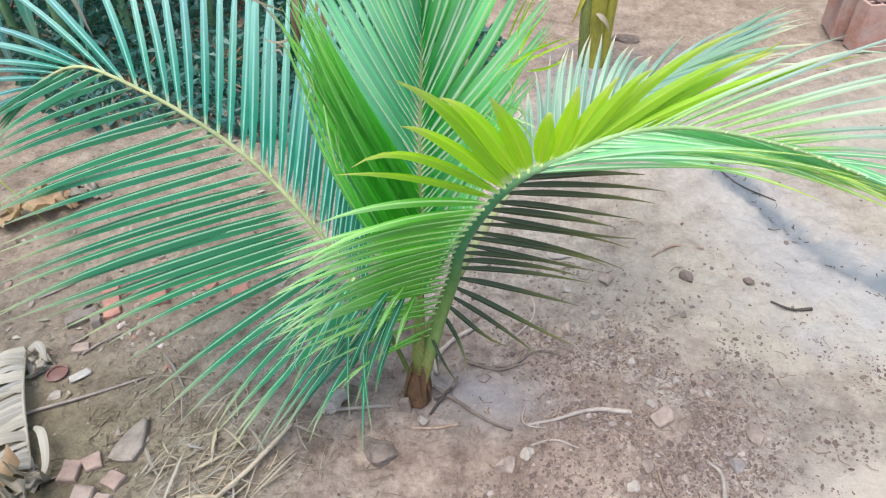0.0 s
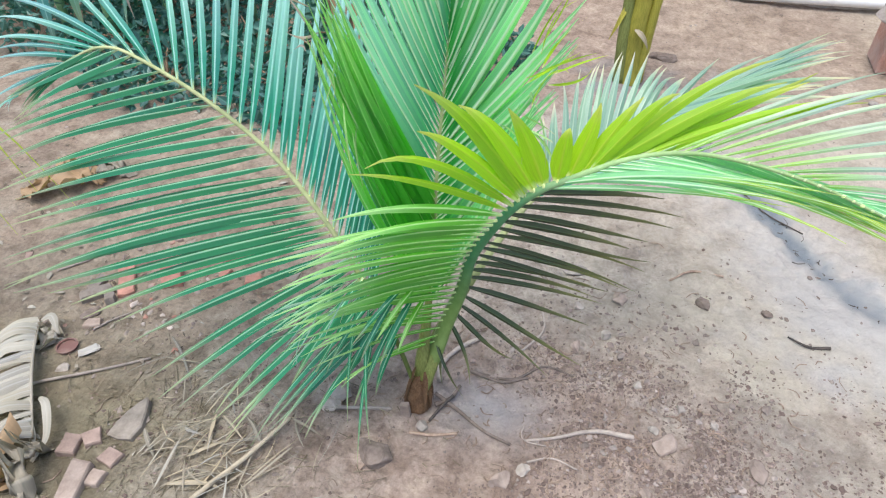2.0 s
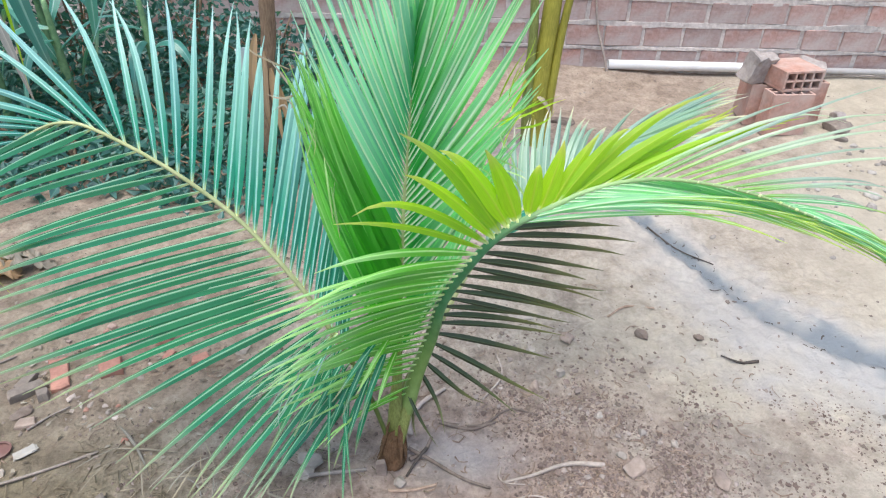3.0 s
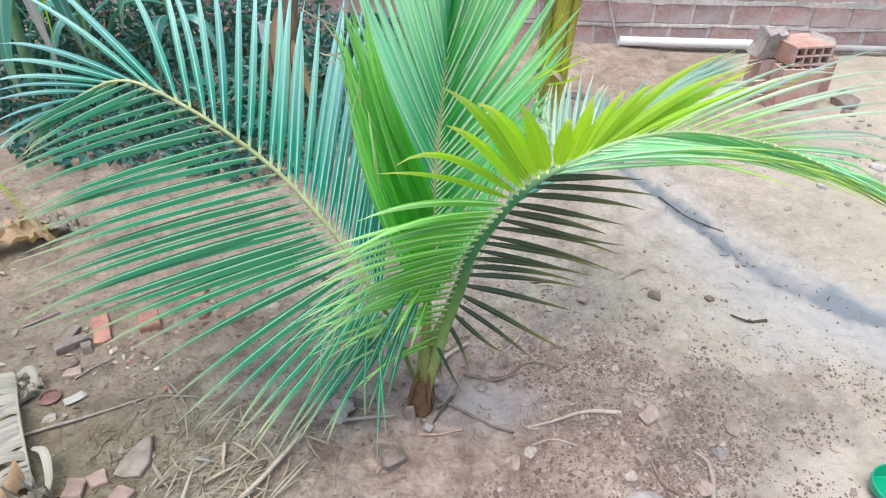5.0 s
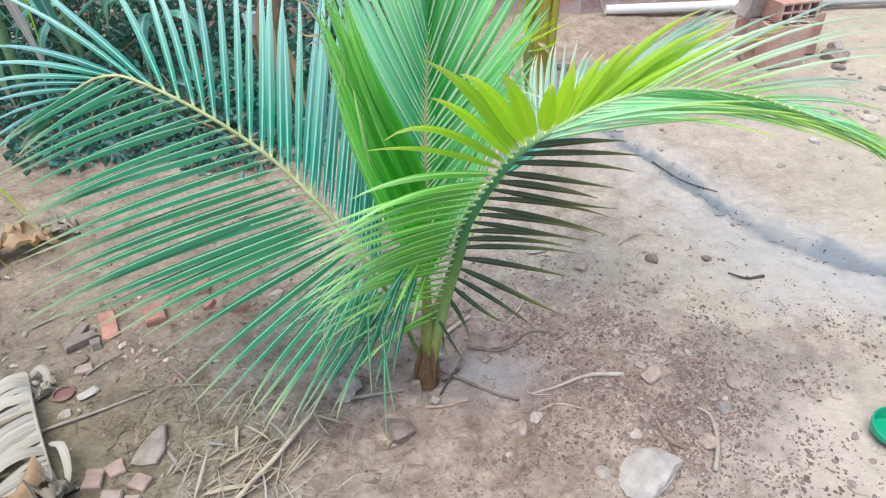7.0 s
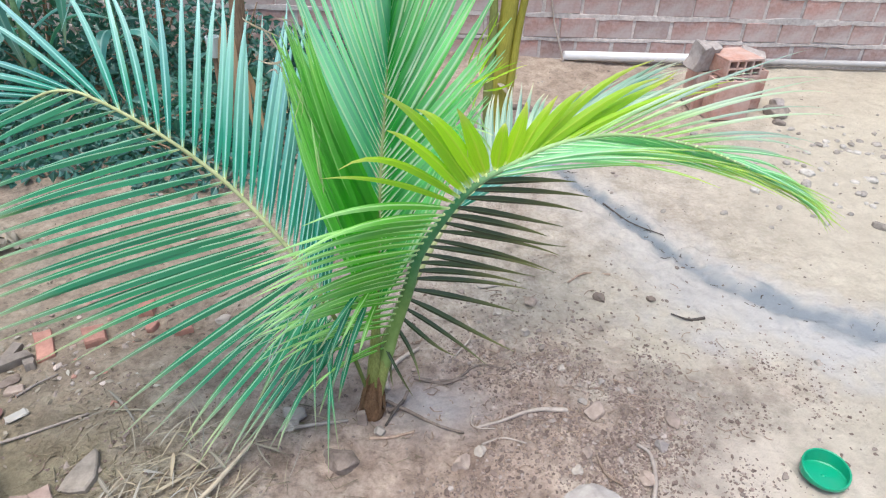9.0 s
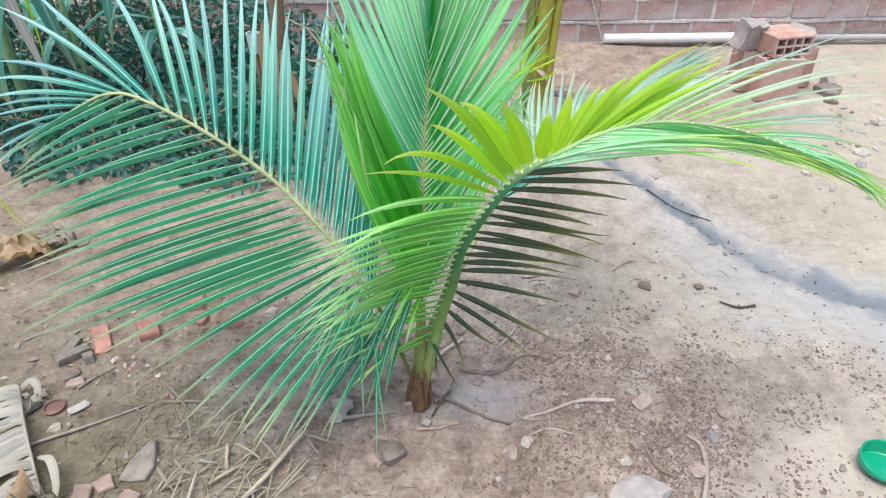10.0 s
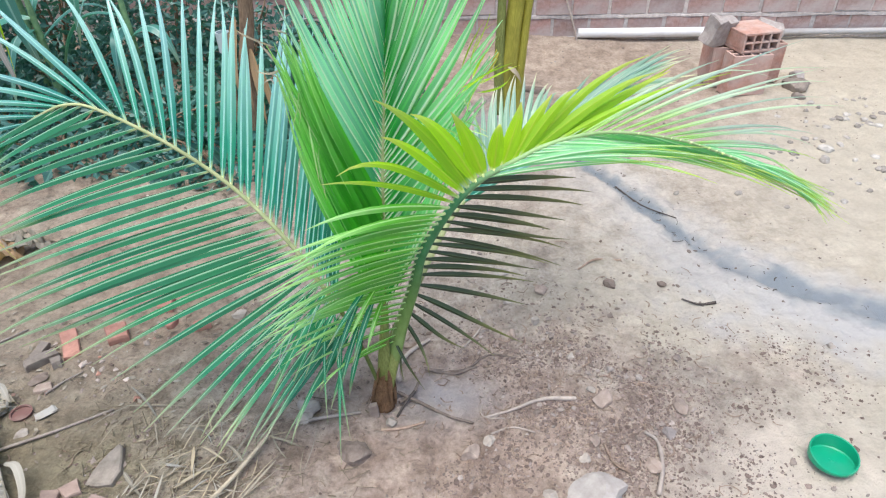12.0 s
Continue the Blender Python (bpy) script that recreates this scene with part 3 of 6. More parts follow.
def frond(palm, rachis, radii, tables, spacing, rachis_material, label, seed, start=0.2):
    """A frond: the tapered rachis, and leaflets whose tips lie along a guiding line on each side."""
    r = random.Random(seed)
    path, share, length = spline(rachis, 14)
    tan = np.gradient(path, axis=0)
    tan /= np.linalg.norm(tan, axis=1)[:, None]
    v, f, uv = tube(np.array(rachis) - PALM, radii, 9, 0.75, steps=14)
    ob = part("frond", mesh_from("frond", v, f, rachis_material, uv), palm, label)
    for table in tables:
        tips = np.array(table["tips"], float)
        us, u = [], max(start, tips[0, 0])
        while u <= min(1.0, tips[-1, 0]) + 1e-6:
            us.append(u)
            gap = table.get("spacing", spacing)
            gap = gap if not isinstance(gap, list) else np.interp(u, [g[0] for g in gap], [g[1] for g in gap])
            u += gap / length * r.uniform(0.82, 1.18)
        for u in us:
            a = np.array([np.interp(u, share, path[:, i]) for i in range(3)])
            t = np.array([np.interp(u, share, tan[:, i]) for i in range(3)])
            j = table.get("jitter", 0.012)
            tip = np.array([np.interp(u, tips[:, 0], tips[:, 1 + i]) + r.gauss(0, j) for i in range(3)])
            more = table.get("stretch", [(0, 1.0)])
            tip = a + (tip - a) * np.interp(u, [q[0] for q in more], [q[1] for q in more])
            reach = np.linalg.norm(tip - a)
            bow = np.array([np.interp(u, [b[0] for b in table["bow"]], [b[1 + i] for b in table["bow"]]) for i in range(3)]) * reach * r.uniform(0.8, 1.2)
            width = np.interp(u, [w[0] for w in table["width"]], [w[1] for w in table["width"]]) * r.uniform(0.85, 1.12)
            mats = table["materials"]
            m = mats[-1][1]
            for limit, candidate in mats:
                if u <= limit:
                    m = candidate
                    break
            fold = table["fold"]
            fold = fold if not isinstance(fold, list) else np.interp(u, [q[0] for q in fold], [q[1] for q in fold])
            face = np.array([np.interp(u, [q[0] for q in table["face"]], [q[1 + i] for q in table["face"]]) for i in range(3)])
            me = blade(a, tip, bow, width, t, -fold, table.get("twist", 0.0) + r.uniform(-0.25, 0.25), table.get("n", 9), m, curl=(r.gauss(0, 0.01), r.gauss(0, 0.01), -abs(r.gauss(0, table.get("droop", 0.012)))), face=face, pad=table.get("pad", 0.0) * r.uniform(0.8, 1.15) * (1.0 if u < 0.57 else 0.55))
            part("leaflet", me, ob)
    return ob


def build_palm():
    palm = tagged(new("coconut_palm"), "young coconut palm with arching feathery green fronds in damp earth", "palm")
    palm.location = PALM
    # stem: fibrous brown foot, then overlapping petiole sheaths
    v, f, uv = tube([(0, 0, -0.04), (0.002, 0.0, 0.02), (0.004, 0.003, 0.05), (0.008, 0.008, 0.075)], [0.036, 0.031, 0.026, 0.020], 16, 0.9, rough=0.12, seed=3)
    part("trunk", mesh_from("trunk", v, f, FIBRE, uv), palm, "brown fibrous foot of the stem")
    for pts, rad in (([(0.0, 0.0, 0.03), (0.026, 0.030, 0.11), (0.050, 0.068, 0.19), (0.068, 0.074, 0.25)], [0.026, 0.019, 0.014, 0.006]),
                     ([(0.002, 0.01, 0.04), (0.010, 0.03, 0.15), (0.020, 0.08, 0.33)], [0.018, 0.012, 0.003]),
                     ([(0.01, 0.01, 0.04), (0.03, 0.06, 0.15), (0.10, 0.155, 0.27)], [0.020, 0.012, 0.004])):
        v, f, uv = tube(pts, rad, 10, 0.8, rough=0.03, seed=5)
        part("sheath", mesh_from("sheath", v, f, SHEATH, uv), palm)
    r_husk = random.Random(14)
    for k in range(16):
        ang = 0.42 * k + r_husk.gauss(0, 0.1)
        p = np.array((0.027 * math.cos(ang), 0.025 * math.sin(ang), 0.03))
        top = np.array((0.010 + 0.014 * math.cos(ang), 0.010 + 0.014 * math.sin(ang), r_husk.uniform(0.05, 0.115)))
        part("husk_strip", blade(top + PALM, p * 1.3 + PALM + (0, 0, -0.04), (0.006 * math.cos(ang), 0.006 * math.sin(ang), 0), r_husk.uniform(0.008, 0.017), np.array((-math.sin(ang), math.cos(ang), 0)), 0.2, 0, 5, FIBRE, name="husk_strip"), palm)

    # the frond that leans over the bare ground and catches the light
    frond(palm, A_RACHIS, [0.020, 0.0185, 0.015, 0.0115, 0.0085, 0.0055, 0.0036, 0.0025, 0.0018, 0.0012],
          [dict(tips=A_LEFT, bow=A_LEFT_BOW, width=A_LEFT_WIDTH, materials=[(0.475, LEAF_OLIVE), (0.668, LEAF_BRIGHT), (0.845, LEAF_WISP), (1.0, LEAF_SHEEN)], fold=[(0.1, 0.95), (0.48, 0.85), (0.53, 0.35), (0.66, 0.45), (1, 0.5)], spacing=[(0.1, 0.017), (0.3, 0.020), (0.44, 0.021), (0.5, 0.0185), (0.58, 0.0165), (0.60, 0.0105), (0.66, 0.0105), (0.68, 0.018), (0.78, 0.017), (0.85, 0.013), (1, 0.012)], jitter=0.010, droop=0.020, pad=0.0042,
                face=[(0.1, 0, -0.6, 0.8), (0.50, 0, -0.6, 0.8), (0.56, 0, -0.85, 0.5), (0.70, 0, -0.7, 0.7), (1, 0, -0.7, 0.7)]),
           # leaflets below the bend get the green with shade painted in
           dict(tips=A_RIGHT, bow=[(0, 0, 0, 0.05), (0.2, 0, 0, 0.04), (0.53, 0, 0, 0.008), (0.56, 0, 0, 0.085), (1, 0, 0, 0.08)], width=[(0.1, 0.010), (0.25, 0.0165), (0.538, 0.0165), (0.545, 0.0115), (0.8, 0.0085), (1, 0.006)], materials=[(0.539, LEAF_SHADED), (1.0, LEAF_SHEEN)], fold=[(0.5, 0.5), (0.56, 0.55)], spacing=[(0.1, 0.03), (0.36, 0.028), (0.53, 0.0245), (0.545, 0.0145), (1, 0.011)], jitter=0.009, droop=0.006,
                face=[(0.1, 0.1, -0.95, 0.1), (0.53, 0.1, -0.9, -0.1), (0.57, 0, -0.75, 0.6), (1, 0, -0.7, 0.7)])],
          0.022, RACHIS_LIME, "arching frond with bright yellow-green leaflets", 11, 0.10)
    # the broad blue-green frond
    frond(palm, B_RACHIS, [0.006, 0.0062, 0.0062, 0.0058, 0.005, 0.004, 0.003, 0.0015],
          [dict(tips=B_UP, bow=[(0.3, 0, 0.02, 0.02), (0.7, 0, 0.04, 0.04), (1, 0, 0, 0.04)], width=[(0.25, 0.017), (0.5, 0.020), (0.75, 0.017), (0.85, 0.011), (1, 0.006)], materials=[(1.0, LEAF_TEAL)], fold=0.65, spacing=[(0.25, 0.016), (0.45, 0.019), (0.55, 0.025), (0.9, 0.024), (1, 0.014)], jitter=0.009, droop=0.02, pad=0.0032,
                face=[(0.2, 0.2, -0.85, 0.5), (1, 0, -0.7, 0.7)]),
           dict(tips=B_LOW, bow=[(0.2, 0, 0, 0.06), (0.5, 0, -0.02, 0.06), (1, 0, 0, 0.05)], width=[(0.15, 0.017), (0.3, 0.025), (0.5, 0.024), (0.8, 0.020), (1, 0.008)], materials=[(1.0, LEAF_JADE)], fold=0.95, spacing=[(0.2, 0.013), (0.40, 0.016), (0.50, 0.0235), (0.8, 0.0245), (0.9, 0.013), (1, 0.011)], jitter=0.010, pad=0.0032,
                face=[(0.2, -0.3, -0.6, 0.75), (1, -0.1, -0.5, 0.85)])],
          0.026, RACHIS_YELLOW, "broad blue-green frond with a yellow rachis", 12, 0.18)
    # the upright young frond
    frond(palm, C_RACHIS, [0.012, 0.008, 0.005, 0.004, 0.003, 0.0025, 0.002],
          [dict(tips=C_LEFT, bow=[(0.2, -0.05, -0.04, 0), (1, -0.02, -0.02, 0)], width=[(0.2, 0.027), (0.40, 0.027), (0.43, 0.019), (0.6, 0.017), (1, 0.012)], materials=[(0.42, LEAF_BROAD), (1.0, LEAF_SKY_MINT)], fold=[(0.2, 0.3), (0.40, 0.35), (0.43, 0.8)], spacing=[(0.2, 0.012), (0.41, 0.012), (0.43, 0.0125), (1, 0.0125)], jitter=0.008,
                face=[(0.2, -0.35, -0.85, 0.4), (1, -0.2, -0.85, 0.5)]),
           dict(tips=C_RIGHT, bow=[(0.2, 0.05, -0.04, 0), (1, 0.02, -0.02, 0)], width=[(0.2, 0.024), (0.43, 0.026), (0.53, 0.024), (0.6, 0.019), (1, 0.012)], materials=[(1.0, LEAF_MID)], fold=0.8, spacing=[(0.2, 0.017), (0.41, 0.012), (0.50, 0.012), (1, 0.0125)], jitter=0.008,
                face=[(0.2, 0.35, -0.85, 0.3), (1, 0.2, -0.85, 0.4)])],
          0.02, RACHIS_YELLOW, "upright fresh green frond with folded leaflets", 13, 0.17)
    # the pale frond behind
    frond(palm, D_RACHIS, [0.012, 0.010, 0.007, 0.005, 0.003],
          [dict(tips=D_UP, bow=[(0.4, 0, 0, 0.03), (1, 0, 0, 0.05)], width=[(0.4, 0.016), (0.8, 0.018), (1, 0.010)], materials=[(1.0, LEAF_GREY)], fold=0.4, spacing=0.017, jitter=0.006, face=[(0, 0, -0.9, 0.4), (1, 0, -0.9, 0.4)]),
           dict(tips=D_LOW, bow=[(0.4, 0, 0, 0.03), (1, 0, 0, 0.05)], width=[(0.4, 0.016), (0.8, 0.018), (1, 0.010)], materials=[(0.62, LEAF_TEAL), (1.0, LEAF_GREY)], fold=0.4, spacing=0.018, jitter=0.010, face=[(0, 0, -0.7, 0.7), (1, 0, -0.7, 0.7)])],
          0.02, RACHIS_YELLOW, "pale grey-green frond with drying tips", 14, 0.45)
    # thin leaflets that hang to the ground
    r = random.Random(31)
    for k, (p, q) in enumerate((((-0.07, 1.19, 0.27), (-0.075, 1.0, 0.02)), ((-0.085, 1.19, 0.30), (-0.055, 1.03, 0.06)), ((-0.10, 1.20, 0.33), (-0.10, 1.04, 0.10)), ((0.03, 1.24, 0.16), (0.10, 1.2, 0.03)),
                                ((-0.03, 1.18, 0.27), (-0.072, 1.08, 0.16)), ((-0.05, 1.18, 0.29), (-0.119, 1.08, 0.15)), ((-0.06, 1.18, 0.34), (-0.14, 1.07, 0.21)), ((0.0, 1.2, 0.31), (-0.046, 1.10, 0.21)),
                                ((-0.02, 1.19, 0.34), (-0.075, 1.08, 0.24)), ((0.02, 1.22, 0.30), (-0.015, 1.12, 0.235)), ((-0.08, 1.18, 0.33), (-0.179, 1.07, 0.165)), ((-0.09, 1.18, 0.36), (-0.222, 1.06, 0.145)),
                                ((0.0, 1.2, 0.36), (-0.087, 1.08, 0.285)), ((0.02, 1.21, 0.36), (-0.049, 1.10, 0.28)), ((-0.04, 1.18, 0.24), (-0.10, 1.08, 0.10)), ((-0.03, 1.18, 0.22), (-0.06, 1.10, 0.12)))):
        part("leaflet", blade(p, q, (0.0, -0.05, 0.04), 0.008 if k < 4 else r.uniform(0.011, 0.016), np.array((1.0, 0.1, 0.0)), 0.5, r.uniform(0.0, 0.4), 10, LEAF_SHADED if k == 3 else LEAF_OLIVE if k in (9, 13) else LEAF_JADE), palm)
    # thin threads that split from the leaf edges, and dry curling tips
    for a, b, count, low, high, mat in (((-0.095, 1.15, 0.89), (-0.125, 1.15, 0.80), 6, (-0.06, -0.01, -0.03), (-0.02, 0.01, 0.045), STRAW),
                                        ((-0.12, 1.15, 0.86), (-0.06, 1.15, 0.66), 8, (-0.02, -0.02, -0.14), (0.03, 0.01, -0.05), LEAF_PALE),
                                        ((0.185, 1.16, 0.74), (0.20, 1.16, 0.84), 11, (0.03, -0.01, 0.02), (0.075, 0.01, 0.085), LEAF_BRIGHT),
                                        ((0.15, 1.15, 0.70), (0.20, 1.15, 0.76), 6, (0.0, -0.02, -0.08), (0.05, 0.0, 0.0), LEAF_PALE),
                                        ((-0.08, 1.10, 0.44), (-0.16, 1.06, 0.32), 26, (-0.13, -0.05, -0.10), (-0.02, 0.0, -0.02), LEAF_GREY)):
        a, b = np.array(a), np.array(b)
        for k in range(count):
            p = a + (b - a) * r.random() + np.array([r.gauss(0, 0.012) for _ in range(3)])
            q = p + np.array([r.uniform(x, y) for x, y in zip(low, high)])
            part("thread", blade(p, q, (r.gauss(0, 0.012), r.gauss(0, 0.010), r.gauss(0.006, 0.012)), r.uniform(0.0022, 0.0042), np.array((0.6, 0.2, 0.6)), 0.2, r.uniform(-0.4, 0.4), 7, mat, name="thread"), palm)
    return palm


# foot and tip places along the fronds: share of the rachis, x, y, z of the tip
A_RACHIS = [
    (0.0, 1.19, 0.03), (0.03, 1.225, 0.12), (0.05, 1.25, 0.19), (0.082, 1.25, 0.3), (0.105, 1.22, 0.414),
    (0.159, 1.16, 0.552), (0.208, 1.13, 0.629), (0.259, 1.13, 0.662), (0.319, 1.14, 0.691), (0.378, 1.14, 0.71),
    (0.439, 1.11, 0.73), (0.528, 1.07, 0.733), (0.618, 1.05, 0.708), (0.729, 1.05, 0.66)]
A_LEFT = [
    (0.112, -0.127, 1.05, 0.198), (0.167, -0.172, 1.02, 0.32), (0.228, -0.185, 1.02, 0.375), (0.349, -0.181, 1.02, 0.466), (0.435, -0.145, 1.03, 0.529),
    (0.475, -0.09, 1.05, 0.561), (0.474, -0.06, 1.06, 0.651), (0.48, -0.07, 1.06, 0.679), (0.498, -0.017, 1.06, 0.725),
    (0.504, 0.023, 1.07, 0.738), (0.524, 0.067, 1.1, 0.796), (0.545, 0.14, 1.11, 0.793), (0.556, 0.195, 1.13, 0.766), (0.569, 0.247, 1.14, 0.775),
    (0.583, 0.299, 1.15, 0.783), (0.598, 0.353, 1.17, 0.798), (0.613, 0.482, 1.2, 0.832), (0.633, 0.555, 1.22, 0.807), (0.655, 0.61, 1.22, 0.795), (0.673, 0.65, 1.22, 0.817), (0.691, 0.678, 1.2, 0.843),
    (0.713, 0.74, 1.2, 0.857), (0.734, 0.767, 1.18, 0.839), (0.758, 0.8, 1.17, 0.809), (0.78, 0.796, 1.14, 0.765), (0.809, 0.776, 1.12, 0.73),
    (0.837, 0.752, 1.1, 0.706), (0.869, 0.742, 1.08, 0.679), (0.909, 0.755, 1.06, 0.651), (1.0, 0.789, 1.05, 0.619)]
A_RIGHT = [
    (0.133, 0.026, 1.2, 0.054), (0.149, 0.104, 1.2, 0.052), (0.167, 0.15, 1.22, 0.129), (0.215, 0.303, 1.24, 0.1), (0.248, 0.333, 1.26, 0.264),
    (0.309, 0.333, 1.26, 0.341), (0.39, 0.4, 1.27, 0.36), (0.426, 0.438, 1.28, 0.376), (0.444, 0.39, 1.27, 0.427), (0.467, 0.393, 1.26, 0.445),
    (0.493, 0.426, 1.24, 0.514), (0.519, 0.425, 1.22, 0.56), (0.537, 0.377, 1.2, 0.594), (0.541, 0.498, 1.07, 0.71), (0.586, 0.565, 1.05, 0.71), (0.641, 0.633, 1.04, 0.695), (0.691, 0.691, 1.03, 0.677),
    (0.748, 0.74, 1.03, 0.654), (0.826, 0.769, 1.03, 0.638), (0.903, 0.783, 1.03, 0.629), (1.0, 0.799, 1.04, 0.616)]
A_LEFT_BOW = [(0.1, 0, 0, 0.10), (0.36, 0, -0.05, 0.14), (0.50, 0, -0.05, 0.16), (0.56, 0, 0, 0.05), (0.70, 0, 0, 0.05), (1, 0, 0, 0.05)]
A_LEFT_WIDTH = [(0.1, 0.010), (0.3, 0.0165), (0.47, 0.0185), (0.50, 0.021), (0.525, 0.031), (0.585, 0.029), (0.60, 0.023), (0.64, 0.020), (0.668, 0.014), (0.68, 0.0070), (0.80, 0.0065), (1, 0.006)]
B_RACHIS = [
    (0.0, 1.19, 0.03), (-0.02, 1.19, 0.12), (-0.06, 1.195, 0.25), (-0.115, 1.205, 0.36), (-0.166, 1.223, 0.443),
    (-0.265, 1.26, 0.548), (-0.37, 1.262, 0.645), (-0.476, 1.25, 0.722), (-0.532, 1.252, 0.732), (-0.585, 1.248, 0.714),
    (-0.643, 1.24, 0.682), (-0.709, 1.22, 0.642)]
B_UP = [
    (0.25, -0.05, 1.42, 0.663), (0.3, -0.056, 1.42, 0.751), (0.342, -0.074, 1.42, 0.802), (0.397, -0.101, 1.42, 0.851), (0.447, -0.145, 1.42, 0.86),
    (0.499, -0.22, 1.45, 0.831), (0.557, -0.268, 1.47, 0.889), (0.615, -0.351, 1.48, 0.899), (0.67, -0.451, 1.48, 0.907), (0.721, -0.54, 1.46, 0.918),
    (0.752, -0.782, 1.42, 0.876), (0.78, -0.775, 1.4, 0.84), (0.803, -0.83, 1.36, 0.765), (0.834, -0.808, 1.3, 0.719), (0.86, -0.78, 1.27, 0.707),
    (0.924, -0.765, 1.22, 0.644), (0.995, -0.761, 1.2, 0.6)]
B_LOW = [
    (0.146, -0.163, 1.04, 0.065), (0.218, -0.224, 0.99, 0.115), (0.246, -0.282, 0.97, 0.12), (0.271, -0.338, 0.97, 0.127), (0.297, -0.396, 0.98, 0.164),
    (0.326, -0.478, 1.0, 0.185), (0.356, -0.524, 1.03, 0.289), (0.409, -0.707, 1.02, 0.347), (0.43, -0.74, 1.03, 0.378), (0.478, -0.722, 1.06, 0.424),
    (0.522, -0.7, 1.09, 0.466), (0.573, -0.725, 1.12, 0.502), (0.652, -0.757, 1.15, 0.549), (0.699, -0.78, 1.17, 0.575), (0.755, -0.743, 1.2, 0.612),
    (0.801, -0.725, 1.22, 0.632), (0.895, -0.742, 1.22, 0.602)]
C_RACHIS = [
    (0.0, 1.19, 0.03), (0.01, 1.22, 0.15), (0.02, 1.27, 0.341), (0.026, 1.29, 0.537), (0.039, 1.3, 0.711),
    (0.051, 1.31, 0.891), (0.062, 1.3, 1.024), (0.073, 1.28, 1.14)]
C_LEFT = [
    (0.20, -0.115, 1.13, 0.78), (0.30, -0.111, 1.15, 0.883), (0.38, -0.095, 1.15, 0.90),
    (0.413, -0.082, 1.17, 0.853), (0.429, -0.092, 1.17, 0.877), (0.444, -0.093, 1.17, 0.908), (0.460, -0.104, 1.17, 0.953), (0.475, -0.124, 1.18, 0.993),
    (0.501, -0.116, 1.19, 1.019), (0.531, -0.093, 1.19, 1.026), (0.569, -0.064, 1.20, 1.032), (0.611, -0.033, 1.20, 1.040), (0.647, -0.006, 1.20, 1.040),
    (0.689, 0.020, 1.21, 1.040), (0.730, 0.040, 1.22, 1.039), (0.769, 0.059, 1.23, 1.038), (0.823, 0.075, 1.24, 1.044)]
C_RIGHT = [
    (0.2, 0.156, 1.17, 0.677), (0.33, 0.197, 1.17, 0.733), (0.413, 0.221, 1.17, 0.778), (0.434, 0.231, 1.17, 0.82), (0.455, 0.242, 1.17, 0.857),
    (0.47, 0.25, 1.17, 0.892), (0.486, 0.247, 1.17, 0.924), (0.506, 0.235, 1.17, 0.956), (0.531, 0.215, 1.17, 0.987), (0.565, 0.174, 1.20, 1.003), (0.602, 0.153, 1.20, 1.023), (0.647, 0.134, 1.20, 1.036),
    (0.689, 0.117, 1.21, 1.042), (0.730, 0.102, 1.22, 1.040), (0.769, 0.091, 1.23, 1.039), (0.823, 0.084, 1.24, 1.044)]
D_RACHIS = [
    (0.0, 1.19, 0.03), (0.03, 1.25, 0.15), (0.158, 1.42, 0.351), (0.247, 1.5, 0.421), (0.335, 1.55, 0.489),
    (0.455, 1.6, 0.549), (0.568, 1.62, 0.608)]
D_UP = [
    (0.516, 0.189, 1.55, 0.504), (0.572, 0.214, 1.62, 0.559), (0.617, 0.252, 1.68, 0.596), (0.654, 0.287, 1.7, 0.605), (0.685, 0.31, 1.7, 0.619),
    (0.718, 0.377, 1.7, 0.626), (0.746, 0.402, 1.7, 0.599), (0.78, 0.441, 1.7, 0.592), (0.815, 0.469, 1.7, 0.59), (0.866, 0.643, 1.68, 0.659),
    (0.927, 0.707, 1.66, 0.695), (1.0, 0.706, 1.64, 0.697)]
D_LOW = [
    (0.516, 0.346, 1.4, 0.521), (0.617, 0.473, 1.42, 0.617), (0.718, 0.588, 1.45, 0.674), (0.815, 0.68, 1.5, 0.689), (0.904, 0.7, 1.55, 0.699),
    (1.0, 0.702, 1.6, 0.706)]
coconut_palm = build_palm()

# ---- hollow bricks, pipe and rod by the wall ----
def hollow_brick_mesh(name):
    """A clay block 19 x 19 x 9 cm with eight channels along its depth, its open end at -y."""
    w, d, h, t = 0.19, 0.19, 0.09, 0.011
    bm = bmesh.new()

    def box(x0, x1, z0, z1):
        c = bmesh.ops.create_cube(bm, size=1.0)["verts"]
        for v in c:
            v.co = Vector(((x0 + x1) / 2 + v.co.x * (x1 - x0), v.co.y * d, (z0 + z1) / 2 + v.co.z * (z1 - z0)))
    box(-w / 2, w / 2, 0, t)
    box(-w / 2, w / 2, h - t, h)
    box(-w / 2, -w / 2 + t, t, h - t)
    box(w / 2 - t, w / 2, t, h - t)
    box(-w / 2 + t, w / 2 - t, h / 2 - 0.004, h / 2 + 0.004)
    inner = w - 2 * t
    for k in (1, 2, 3):
        x = -w / 2 + t + inner * k / 4
        box(x - 0.004, x + 0.004, t, h / 2 - 0.004)
        box(x - 0.004, x + 0.004, h / 2 + 0.004, h - t)
    outer = [e for e in bm.edges if e.calc_length() > 0.08]
    bmesh.ops.bevel(bm, geom=outer, offset=0.002, segments=1, affect="EDGES")
    return from_bm(name, bm, HOLLOW)


HB = hollow_brick_mesh("hollow_brick")


def hollow_brick(m, label):
    ob = new("hollow_brick", HB)
    ob.matrix_world = m
    return tagged(ob, label, "brick", "stacked hollow bricks")


